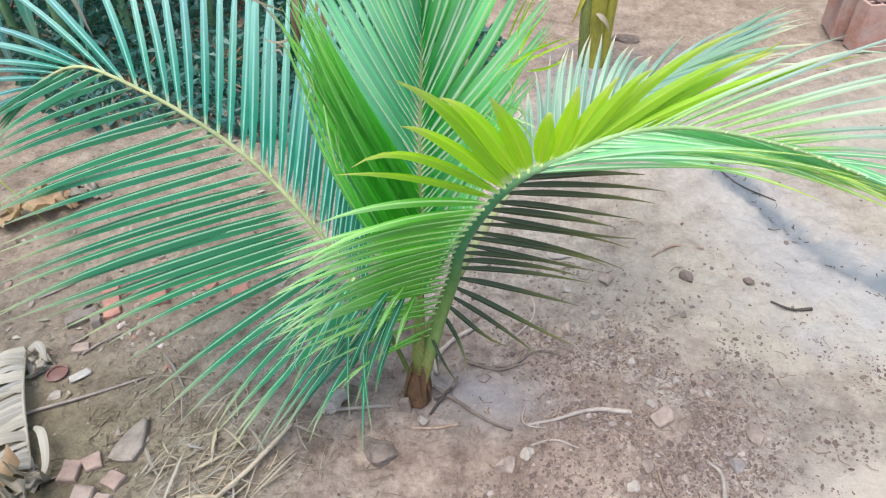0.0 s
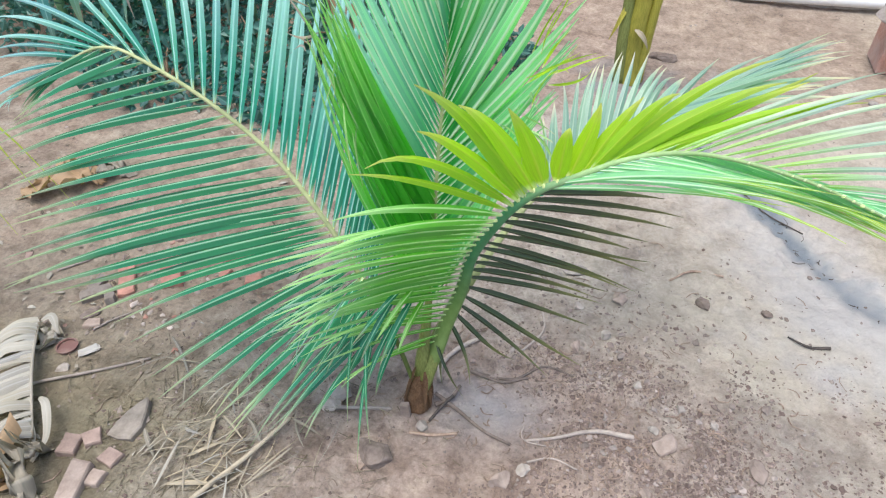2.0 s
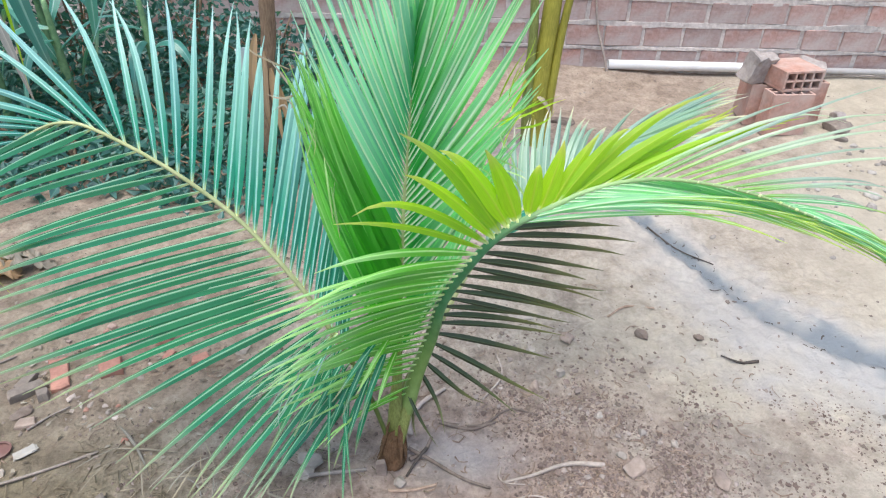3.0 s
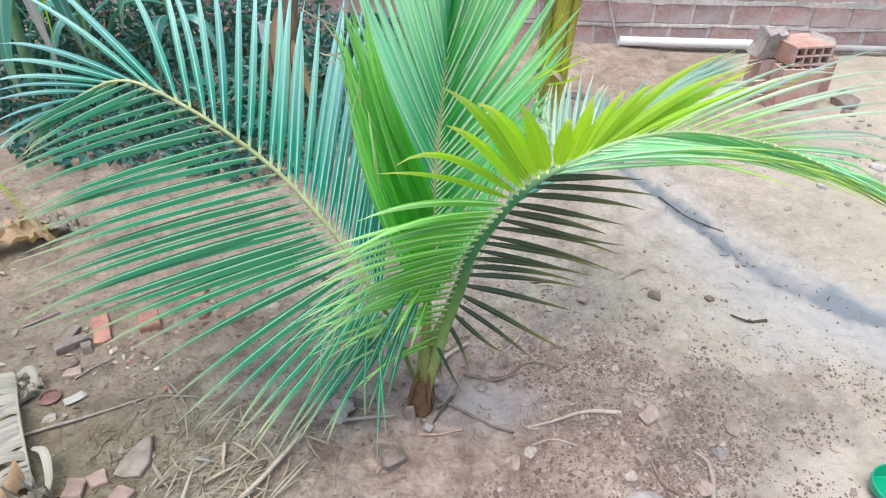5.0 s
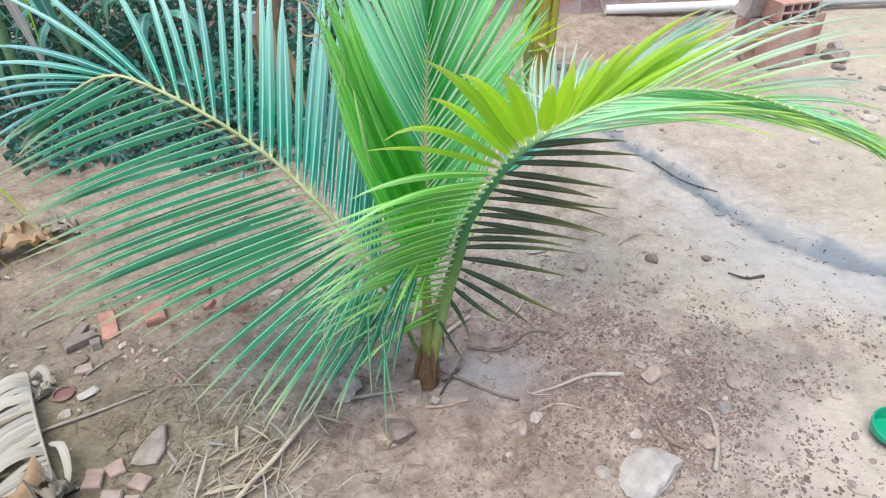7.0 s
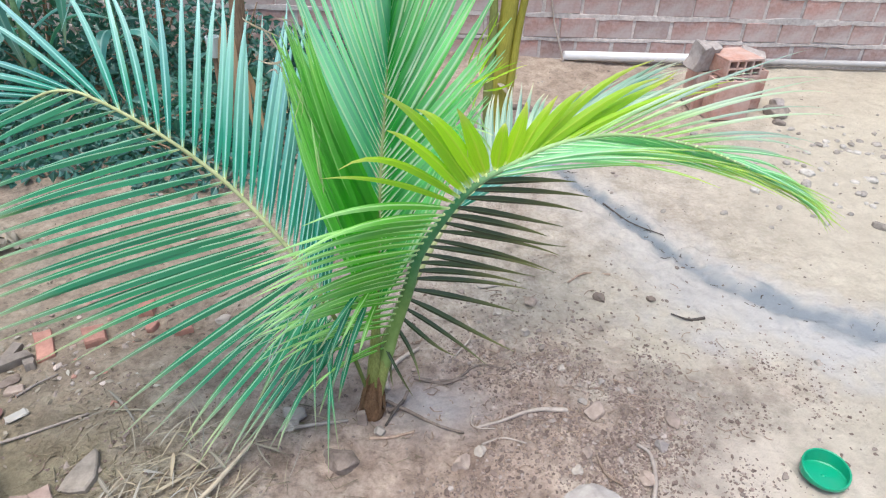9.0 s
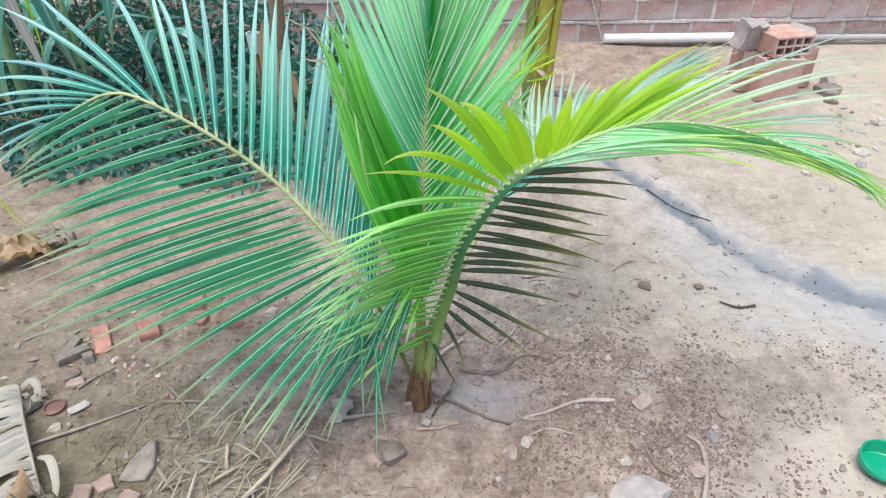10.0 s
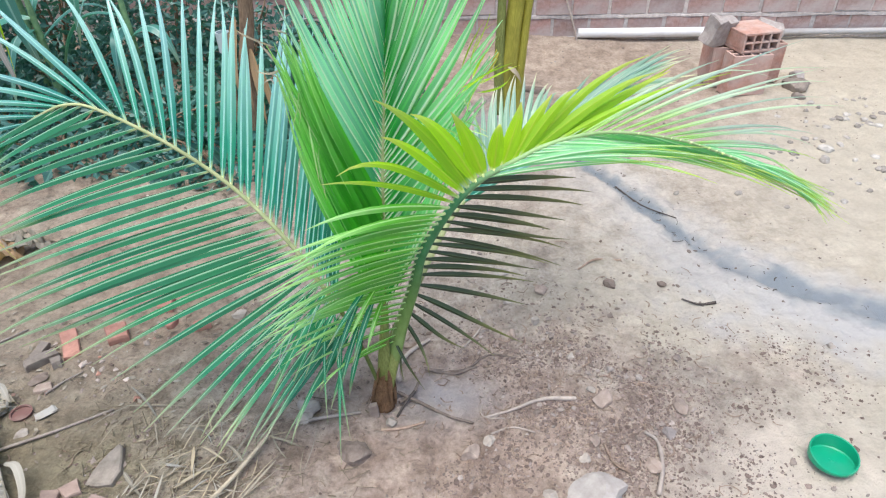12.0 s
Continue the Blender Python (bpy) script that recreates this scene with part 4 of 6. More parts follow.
hollow_brick(pose(1.575, 3.125, 0.096, 90, 0, 7), "terracotta hollow brick standing upright in a stack")
hollow_brick(pose(1.455, 3.25, 0.096, 90, 0, 84), "orange terracotta hollow brick standing beside others")
hollow_brick(pose(1.715, 3.29, 0.096, 90, 0, 95), "dusty terracotta hollow brick standing beside others")
hollow_brick(pose(1.60, 3.165, 0.1935, 0, 0, 13), "terracotta hollow brick lying on upright bricks, holes showing")


def stone(name, x, y, size, material, label, category="stone", seed=0, turn=0.0, z=None, lumps=0.25, detail=3, group="", tilt=0.0, facets=11):
    """A worn stone or clod: a rounded lump with facets, set a little into the ground."""
    bm = bmesh.new()
    bmesh.ops.create_icosphere(bm, subdivisions=detail, radius=1.0)
    off = Vector((seed * 3.7, seed * 1.3, seed * 2.1))
    r = random.Random(seed)
    cuts = []
    for _ in range(facets):
        d = Vector((r.gauss(0, 1), r.gauss(0, 1), r.gauss(0, 1))).normalized()
        cuts.append((d, r.uniform(0.52, 0.86)))
    for v in bm.verts:
        c = v.co.copy()
        for d, far in cuts:
            over = c.dot(d) - far
            if over > 0:
                c -= d * over
        c *= 1.25 + noise.noise(v.co * 1.3 + off) * lumps + noise.noise(v.co * 4.0 + off) * lumps * 0.35
        v.co = Vector((c.x * size[0] / 2, c.y * size[1] / 2, c.z * size[2] / 2))
    me = from_bm(name, bm, material, smooth=False)
    ob = new(name, me)
    zz = (on_ground(x, y) + size[2] * 0.16) if z is None else z
    ob.matrix_world = pose(x, y, zz, tilt, 0, turn)
    return tagged(ob, label, category, group)


def broken_block(x, y, z, size, turn, tilt, seed, label):
    """An angular piece of a mortar-caked block, its edges knocked off."""
    bm = slab_bm(size[0], size[1], size[2], 0.0, seed)
    bmesh.ops.subdivide_edges(bm, edges=bm.edges[:], cuts=2, use_grid_fill=True)
    for v in bm.verts:
        n = noise.noise_vector(v.co * 22 + Vector((seed, seed * 2.3, 0)))
        v.co += n * 0.013 * (0.4 + v.co.length / max(size))
    bmesh.ops.bevel(bm, geom=[e for e in bm.edges if len(e.link_faces) == 2 and e.calc_face_angle(0) > 0.7], offset=0.004, segments=1, affect="EDGES")
    ob = new("broken_block", from_bm("broken_block", bm, CEMENT))
    ob.matrix_world = pose(x, y, z, tilt, 8, turn)
    return tagged(ob, label, "rubble", "broken blocks on the brick stack")


broken_block(1.452, 3.18, 0.262, (0.115, 0.075, 0.125), 28, 16, 4, "angular grey block of hardened mortar resting on bricks")
broken_block(1.735, 3.27, 0.232, (0.12, 0.09, 0.075), -18, 6, 9, "pale grey broken block resting on the bricks")


for k, (x, y, sx, sy, sz, mat, lab) in enumerate((
        (1.86, 3.12, 0.12, 0.09, 0.07, GREY_ROCK, "dark grey rubble lump beside the brick stack"), (1.93, 3.24, 0.08, 0.07, 0.05, CEMENT, "pale mortar lump beside the brick stack"),
        (1.82, 3.00, 0.06, 0.05, 0.035, GREY_ROCK, "small dark rubble lump beside the brick stack"), (0.60, 3.12, 0.10, 0.08, 0.035, CLOD, "brown clod of earth near the stem"))):
    stone("rubble_lump", x, y, (sx, sy, sz), mat, lab, "rubble", 120 + k, k * 61, None, 0.2, 3, "rubble by the wall")


def pipe(name, x0, x1, y, z, radius, material, label):
    bm = bmesh.new()
    n, wall_t = 20, 0.003
    rings = []
    for x, r in ((x0, radius - wall_t), (x0, radius), (x1, radius), (x1, radius - wall_t)):
        rings.append([bm.verts.new((x, y + r * math.cos(2 * math.pi * k / n), z + r * math.sin(2 * math.pi * k / n))) for k in range(n)])
    for i in range(4):
        p, q = rings[i], rings[(i + 1) % 4]
        for k in range(n):
            bm.faces.new((p[k], p[(k + 1) % n], q[(k + 1) % n], q[k]))
    bmesh.ops.recalc_face_normals(bm, faces=bm.faces[:])
    return tagged(new(name, from_bm(name, bm, material, True)), label, "pipe")


pipe("drain_pipe", 0.945, 2.10, 3.862, 0.050, 0.026, PVC, "white plastic drain pipe lying along the foot of the wall")
pipe("thin_pipe", 2.0, 5.5, 3.865, 0.042, 0.017, PVC_GREY, "thin grey pipe lying along the foot of the wall")


def twig(name, points, r0, r1, material, label, category="stick", group="", sides=6):
    v, f, uv = tube(points, [r0, (r0 + r1) / 2, r1], sides, 1.0, rough=0.12, seed=int(abs(points[0][0]) * 1000) % 97, steps=6)
    return tagged(new(name, mesh_from(name, v, f, material, uv)), label, category, group)


def lying(points, lift):
    return [(x, y, on_ground(x, y) + lift + (p[0] if p else 0)) for x, y, *p in points]


twig("thin_rod", [(0.945, 3.83, 0.0), (0.915, 3.85, 0.10), (0.86, 3.885, 0.27), (0.80, 3.89, 0.62)], 0.006, 0.004, PALE_STICK, "thin pale stick leaning against the brick wall")

# ---- second palm stem, post and plants in front of the wall ----
def yellow_stem():
    thing = tagged(new("palm_stem"), "yellow-green stem of another young palm near the wall", "palm")
    thing.location = (0.455, 2.9, 0)
    for pts, rad, mat in (([(0, 0, -0.03), (0.0, 0, 0.25), (0.025, 0, 0.6), (0.05, 0.02, 1.3)], [0.058, 0.044, 0.036, 0.028], YELLOW_STEM),
                          ([(-0.03, -0.02, 0.0), (-0.045, -0.02, 0.25), (-0.05, -0.02, 0.6), (-0.12, 0, 1.2)], [0.035, 0.022, 0.018, 0.014], SHEATH),
                          ([(0.035, -0.01, 0.0), (0.05, -0.01, 0.25), (0.085, -0.01, 0.6), (0.19, 0, 1.2)], [0.03, 0.020, 0.016, 0.012], YELLOW_STEM)):
        v, f, uv = tube(pts, rad, 10, 0.85, rough=0.04, seed=8)
        part("stem", mesh_from("stem", v, f, mat, uv), thing)
    b = np.array(thing.location)
    for k, (p, q) in enumerate((((-0.05, -0.03, 0.30), (-0.10, -0.05, 0.17)), ((-0.01, -0.055, 0.22), (0.05, -0.07, 0.15)))):
        part("torn_sheath", blade(np.array(p) + b, np.array(q) + b, (0.01, -0.02, 0.03), 0.02, np.array((1.0, 0.2, 0.1)), 0.3, 0.3, 7, STRAW if k % 2 else YELLOW_STEM, base=b, name="torn_sheath"), thing)
    return thing


yellow_stem()
post = twig("sapling", [(-0.615, 2.62, -0.03), (-0.60, 2.62, 0.3), (-0.56, 2.63, 0.6), (-0.53, 2.65, 1.4)], 0.030, 0.022, BARK, "thin brown tree trunk with peeling bark near the wall", "tree", sides=10)
for k in range(4):
    p = np.array((-0.60 + 0.02 * k, 2.58, 0.52 - 0.06 * k))
    ob = new("dry_leaf", blade(p, p + (0.02 * (k - 1), -0.03, -0.30), (0.02 * (k - 1.5), -0.02, 0.0), 0.035, np.array((1.0, 0.3, 0.0)), 0.5, 0.4 * k, 9, DRY_BROWN, base=np.zeros(3), name="dry_leaf"))
    tagged(ob, "brown dried leaf hanging against a thin trunk", "dry leaf", "dried leaves on the trunk")


def cup(name, x, y, z, r, h, material, label):
    bm = bmesh.new()
    n = 24
    prof = [(r * 0.86, 0), (r, h), (r - 0.004, h), (r * 0.82, 0.005)]
    rings = [[bm.verts.new((a * math.cos(2 * math.pi * k / n), a * math.sin(2 * math.pi * k / n), b)) for k in range(n)] for a, b in prof]
    for p, q in zip(rings[:-1], rings[1:]):
        for k in range(n):
            bm.faces.new((p[k], p[(k + 1) % n], q[(k + 1) % n], q[k]))
    bm.faces.new(rings[0][::-1])
    bm.faces.new(rings[-1])
    ob = new(name, from_bm(name, bm, material, False))
    ob.matrix_world = pose(x, y, z)
    return tagged(ob, label, "cup")


twig("stake", [(-0.665, 2.60, -0.03), (-0.66, 2.60, 0.2), (-0.662, 2.60, 0.386)], 0.012, 0.010, BARK, "short wooden stake beside a thin trunk", "stake")
cup("plastic_cup", -0.662, 2.60, 0.383, 0.026, 0.075, CUP_PLASTIC, "white plastic cup standing on a short stake")


def strap_plant(x, y, leaves, seed, label):
    r = random.Random(seed)
    thing = tagged(new("strap_leaf_plant"), label, "plant", "strap-leaved plants by the wall")
    base = np.array((x, y, on_ground(x, y)))
    thing.location = base
    v, f, uv = tube([(0, 0, -0.03), (0.01, 0, 0.2), (0.0, 0.01, 0.55)], [0.022, 0.018, 0.010], 8, rough=0.05, seed=seed)
    part("stem", mesh_from("stem", v, f, RACHIS_GREEN, uv), thing)
    for ang, z0, reach, fall, width in leaves:
        d = np.array((math.cos(radians(ang)), math.sin(radians(ang)), 0))
        a = base + (0, 0, z0)
        tip = a + d * reach + np.array((0, 0, fall))
        part("leaf", blade(a, tip, d * 0.08 + np.array((0, 0, 0.42 * reach + 0.12)), width, np.cross(d, Z_UP), 0.35, r.uniform(-0.5, 0.5), 14, STRAP, base=base, name="leaf"), thing)
    return thing


strap_plant(-1.50, 2.85, [(190, 0.45, 0.26, -0.32, 0.075), (150, 0.3, 0.35, 0.1, 0.07), (260, 0.4, 0.25, -0.3, 0.06), (20, 0.35, 0.35, 0.0, 0.065), (80, 0.45, 0.3, 0.2, 0.06)], 1, "plant with broad blue-green arching strap leaves")
strap_plant(-1.22, 3.05, [(200, 0.4, 0.3, -0.25, 0.07), (330, 0.3, 0.3, -0.1, 0.06), (270, 0.35, 0.2, -0.25, 0.055), (120, 0.5, 0.3, 0.2, 0.07)], 2, "plant with hanging blue-green strap leaves before the wall")
strap_plant(-1.95, 2.75, [(10, 0.5, 0.3, -0.2, 0.075), (300, 0.4, 0.3, -0.35, 0.07), (200, 0.4, 0.4, -0.1, 0.07), (70, 0.5, 0.35, 0.2, 0.07)], 3, "plant with broad dull-green strap leaves")
strap_plant(-1.75, 3.2, [(280, 0.5, 0.3, -0.2, 0.07), (340, 0.5, 0.4, -0.2, 0.07), (200, 0.4, 0.4, -0.1, 0.07)], 4, "plant with dark blue-green strap leaves in shade")


def tall_strap_plant():
    """A taller plant whose long leaves hang down in front of the shrubs."""
    base = np.array((-1.72, 2.75, on_ground(-1.72, 2.75)))
    thing = tagged(new("strap_leaf_plant"), "tall plant with long hanging blue-green strap leaves", "plant", "strap-leaved plants by the wall")
    thing.location = base
    v, f, uv = tube([(0, 0, -0.03), (0.05, -0.05, 0.5), (0.22, -0.2, 1.0)], [0.024, 0.02, 0.012], 8, rough=0.05, seed=4)
    part("stem", mesh_from("stem", v, f, RACHIS_GREEN, uv), thing)
    crown = base + (0.22, -0.2, 1.0)
    for a, tip, bow, width, material in (
            ((-1.287, 2.350, 0.860), (-1.466, 2.300, 0.248), (-0.13, -0.03, 0.0), 0.085, STRAP),
            ((-1.430, 2.600, 0.807), (-1.365, 2.600, 0.287), (-0.02, -0.02, 0.03), 0.075, STRAP),
            ((-1.628, 2.700, 0.761), (-1.486, 2.600, 0.204), (0.0, 0, 0.03), 0.05, DRY_LEAF),
            ((-1.413, 2.500, 0.787), (-1.392, 2.450, 0.346), (0.02, 0, 0.0), 0.012, LEAF_BRIGHT),
            ((-1.209, 2.700, 0.758), (-1.257, 2.700, 0.376), (0.02, 0, 0.02), 0.05, STRAP),
            ((-1.040, 2.600, 0.748), (-1.212, 2.600, 0.451), (0, 0, 0), 0.008, LEAF_TEAL)):
        a = np.array(a)
        v, f, uv = tube([tuple(crown - base), tuple((crown + a) / 2 - base + np.array((0, 0, 0.06))), tuple(a - base)], [0.007, 0.006, 0.004], 6, steps=4)
        part("stalk", mesh_from("stalk", v, f, RACHIS_GREEN, uv), thing)
        part("leaf", blade(a, tip, bow, width, np.array((1.0, 0.2, 0.0)), 0.3, 0.15, 14, material, base=base, name="leaf"), thing)
    return thing


tall_strap_plant()


def shrub(x, y, w, h, count, seed, leaf=1.0):
    r = random.Random(seed)
    thing = tagged(new("shrub"), "dark leafy shrub growing along the brick wall", "shrub", "shrubs by the wall")
    base = np.array((x, y, 0.0))
    thing.location = base
    verts, faces, uvs = [], [], []
    for k in range(7):
        a = r.uniform(0, 6.28)
        tip = np.array((math.cos(a) * w * r.uniform(0.2, 0.9), math.sin(a) * 0.22, h * r.uniform(0.6, 1.0)))
        v, f, uv = tube([(0, 0, -0.02), tuple(tip * (0.4, 0.4, 0.55)), tuple(tip)], [0.008, 0.006, 0.003], 5, steps=4)
        part("branch", mesh_from("branch", v, f, BARK, uv), thing)
    for k in range(count):
        a, rad = r.uniform(0, 6.28), math.sqrt(r.random())
        c = np.array((math.cos(a) * rad * w, math.sin(a) * rad * 0.26, h * (0.03 + 0.97 * r.random() ** 1.2) * (1 - 0.35 * rad)))
        d = np.array((r.gauss(0, 1), r.gauss(0, 1) - 0.5, r.gauss(0, 0.7)))
        d /= np.linalg.norm(d)
        size = r.uniform(0.018, 0.05) * leaf
        s = np.cross(d, (r.gauss(0, 1), r.gauss(0, 1), r.gauss(0, 1)))
        s /= np.linalg.norm(s) + 1e-6
        i = len(verts)
        nn = np.cross(d, s) * size * 0.15
        verts += [c, c + d * size * 0.5 + s * size * 0.3 + nn, c + d * size, c + d * size * 0.5 - s * size * 0.3 + nn, c + d * size * 0.5]
        uvs += [(0.5, 0.1), (0.9, 0.5), (0.5, 0.9), (0.1, 0.5), (0.5, 0.5)]
        faces += [(i, i + 1, i + 4), (i + 1, i + 2, i + 4), (i + 2, i + 3, i + 4), (i + 3, i, i + 4)]
    part("leaves", mesh_from("leaves", verts, faces, SHRUB, uvs, False), thing)
    return thing


for k, (x, y, w, h, c) in enumerate(((-2.3, 3.3, 0.5, 0.9, 1500), (-1.75, 3.45, 0.5, 0.8, 1500), (-1.2, 3.5, 0.45, 0.55, 1300), (-0.8, 3.45, 0.35, 0.38, 900), (-2.9, 3.1, 0.5, 1.0, 1000), (-1.55, 3.05, 0.45, 0.35, 1000), (-0.4, 3.55, 0.3, 0.25, 450), (-2.1, 2.85, 0.4, 0.4, 800))):
    shrub(x, y, w, h, int(c * 1.15), 50 + k, 1.2)

for k, (x, y, w, h, c) in enumerate(((-1.05, 2.75, 0.35, 0.16, 500), (-0.75, 2.45, 0.3, 0.12, 420), (-0.42, 2.75, 0.3, 0.14, 420), (-1.35, 2.5, 0.32, 0.13, 420), (-0.75, 3.0, 0.35, 0.26, 500), (-0.35, 3.15, 0.3, 0.2, 380), (-1.6, 2.75, 0.35, 0.2, 450), (-0.15, 2.95, 0.25, 0.12, 300))):
    shrub(x, y, w, h * 0.85, int(c * 1.5), 80 + k, 1.3)

# grass blade at the edge of the yard
def grass_tuft():
    thing = tagged(new("grass_tuft"), "tuft of tall yellow-green grass blades", "grass")
    base = np.array((-1.3, 1.3, on_ground(-1.3, 1.3)))
    thing.location = base
    for tip, bow, w in (((-0.735, 1.19, 0.45), (0.0, -0.04, 1.0), 0.022), ((-1.75, 1.4, 0.55), (0.0, 0, 0.5), 0.016), ((-0.80, 1.16, 0.36), (0.0, -0.04, 0.85), 0.016), ((-0.90, 1.12, 0.42), (-0.02, -0.02, 0.9), 0.018), ((-0.78, 1.30, 0.33), (0.0, 0.0, 0.8), 0.012)):
        part("blade", blade(base, tip, bow, w, np.array((0.2, 1.0, 0.1)), 0.4, 0.3, 14, LEAF_BRIGHT, base=base, name="blade"), thing)
    return thing


grass_tuft()

# ---- things lying on the ground ----
def lid():
    """A round cap lying open: floor with a small nub, and a skirt that is high at the back and worn low in front."""
    thing = tagged(new("jar_cover"), "bright green round plastic jar lid lying open side up", "lid")
    thing.matrix_world = pose(0.970, 0.994, on_ground(0.970, 0.994) + 0.006, -9, 4, 0)
    bm = bmesh.new()
    n, far = 48, radians(68)
    prof = [(0.0, 0.0, 0), (0.043, 0.0, 0), (0.0465, 0.003, 0), (0.048, 0.010, 1), (0.0485, 0.022, 1), (0.0485, 0.034, 1), (0.0470, 0.036, 1), (0.0452, 0.034, 1), (0.0445, 0.008, 0.5), (0.042, 0.006, 0), (0.006, 0.006, 0), (0.0045, 0.008, 0), (0.0, 0.008, 0)]
    rings = []
    for radius, z, slant in prof:
        if radius == 0.0:
            rings.append([bm.verts.new((0, 0, z))])
            continue
        ring = []
        for k in range(n):
            ang = 2 * math.pi * k / n
            share = 0.5 + 0.5 * math.cos(ang - far)
            high = z * (1 - slant) + slant * (0.007 + (z - 0.007) * (0.12 + 1.0 * share ** 0.8))
            rib = 0.0006 if k % 2 and slant == 1 and radius > 0.047 else 0.0
            ring.append(bm.verts.new(((radius + rib) * math.cos(ang), (radius + rib) * math.sin(ang), high)))
        rings.append(ring)
    for p, q in zip(rings[:-1], rings[1:]):
        for k in range(n):
            if len(p) == 1:
                bm.faces.new((p[0], q[(k + 1) % n], q[k]))
            elif len(q) == 1:
                bm.faces.new((p[k], p[(k + 1) % n], q[0]))
            else:
                bm.faces.new((p[k], p[(k + 1) % n], q[(k + 1) % n], q[k]))
    bmesh.ops.recalc_face_normals(bm, faces=bm.faces[:])
    part("shell", from_bm("shell", bm, GREEN_PLASTIC, False), thing)
    return thing


lid()

PALE_ROCK = mottled("pale_rock", (0.33, 0.30, 0.285), (0.50, 0.465, 0.445), 45, 0.85, 0.4, 0.002, 0.0)
stone("flat_stone", 0.455, 0.922, (0.115, 0.09, 0.045), PALE_ROCK, "large pale grey stone set in the soil", "stone", 4, 25, None, 0.15, 3, facets=9)
for k, (x, y, sx, sy, sz, mat, lab) in enumerate((
        (0.708, 1.167, 0.036, 0.05, 0.025, STONE, "pinkish pebble on loose grit"), (0.521, 1.188, 0.052, 0.042, 0.03, STONE, "rounded pinkish stone on loose grit"),
        (0.595, 1.003, 0.035, 0.032, 0.025, STONE, "rounded pinkish stone on loose grit"), (0.654, 1.091, 0.03, 0.038, 0.018, STONE_GREY, "small greyish stone on loose grit"),
        (-0.171, 1.176, 0.055, 0.045, 0.04, STONE_WHITE, "cream rounded stone beside straw"), (-0.178, 1.145, 0.04, 0.028, 0.028, STONE_WHITE, "cream stone chip beside straw"),
        (0.021, 1.133, 0.026, 0.024, 0.026, STONE_WHITE, "small squarish cream stone by the palm"), (-0.055, 1.043, 0.07, 0.05, 0.035, CLOD, "dark brown clod of damp soil"),
        (0.201, 1.041, 0.04, 0.034, 0.028, STONE, "pink stone on damp soil"), (0.245, 1.068, 0.026, 0.022, 0.018, STONE_WHITE, "small white stone on damp soil"),
        (0.638, 1.625, 0.036, 0.028, 0.026, CLOD, "brown clod of soil on pale ground"), (0.789, 1.62, 0.022, 0.02, 0.018, CLOD, "brown clod of soil on pale ground"),
        (0.40, 1.47, 0.03, 0.026, 0.02, STONE_WHITE, "small pale stone on bare ground"), (0.33, 1.42, 0.035, 0.025, 0.02, STONE, "small pinkish stone on bare ground"),
        (0.43, 1.60, 0.04, 0.03, 0.025, STONE, "pinkish stone on bare ground"), (0.33, 1.56, 0.03, 0.025, 0.02, STONE_WHITE, "small pale stone on bare ground"),
        (0.47, 1.33, 0.02, 0.018, 0.014, STONE_WHITE, "white pebble on loose grit"), (0.56, 1.28, 0.02, 0.018, 0.014, STONE_WHITE, "white pebble on loose grit"),
        (0.63, 1.26, 0.022, 0.018, 0.014, STONE_WHITE, "white pebble on loose grit"), (0.50, 1.22, 0.022, 0.02, 0.015, STONE_WHITE, "white pebble on loose grit"),
        (0.45, 1.02, 0.025, 0.02, 0.016, STONE_WHITE, "white pebble on loose grit"), (0.48, 1.07, 0.03, 0.02, 0.014, STONE, "pinkish pebble on loose grit"),
        (0.36, 0.93, 0.03, 0.026, 0.02, STONE_WHITE, "white stone on loose grit"), (1.16, 1.36, 0.02, 0.02, 0.015, STONE_WHITE, "white pebble on dusty ground"),
        (-0.822, 1.115, 0.03, 0.025, 0.018, STONE_WHITE, "small white stone beside rubble"), (-0.906, 1.185, 0.05, 0.035, 0.025, STONE_WHITE, "white shell-like stone beside dried leaves"),
        (-0.87, 1.29, 0.032, 0.048, 0.014, CLOD, "flat pinkish stone beside brick pieces"), (-0.42, 1.52, 0.04, 0.03, 0.02, STONE_WHITE, "pale stone on earth"))):
    stone("stone", x, y, (sx, sy, sz), mat, lab, "stone", 20 + k, k * 47, None, 0.28, 3, "stones on the ground")

def flat_shard(outline, thick, material, label, name="rock_shard", category="stone", group="", rx=4, ry=-5):
    """A broken flat piece with a pointed outline, chamfered along its upper rim."""
    cx, cy = sum(p[0] for p in outline) / len(outline), sum(p[1] for p in outline) / len(outline)
    bm = bmesh.new()
    low = [bm.verts.new((x - cx, y - cy, -0.006)) for x, y in outline]
    mid = [bm.verts.new((x - cx, y - cy, thick * 0.7)) for x, y in outline]
    top = [bm.verts.new(((x - cx) * 0.90, (y - cy) * 0.90, thick + 0.002 * noise.noise(Vector((x * 60, y * 60, 0))))) for x, y in outline]
    n = len(outline)
    for p, q in ((low, mid), (mid, top)):
        for k in range(n):
            bm.faces.new((p[k], p[(k + 1) % n], q[(k + 1) % n], q[k]))
    bm.faces.new(top)
    bm.faces.new(low[::-1])
    bmesh.ops.recalc_face_normals(bm, faces=bm.faces[:])
    ob = new(name, from_bm(name, bm, material))
    ob.matrix_world = pose(cx, cy, on_ground(cx, cy) + 0.002, rx, ry, 0)
    return tagged(ob, label, category, group)


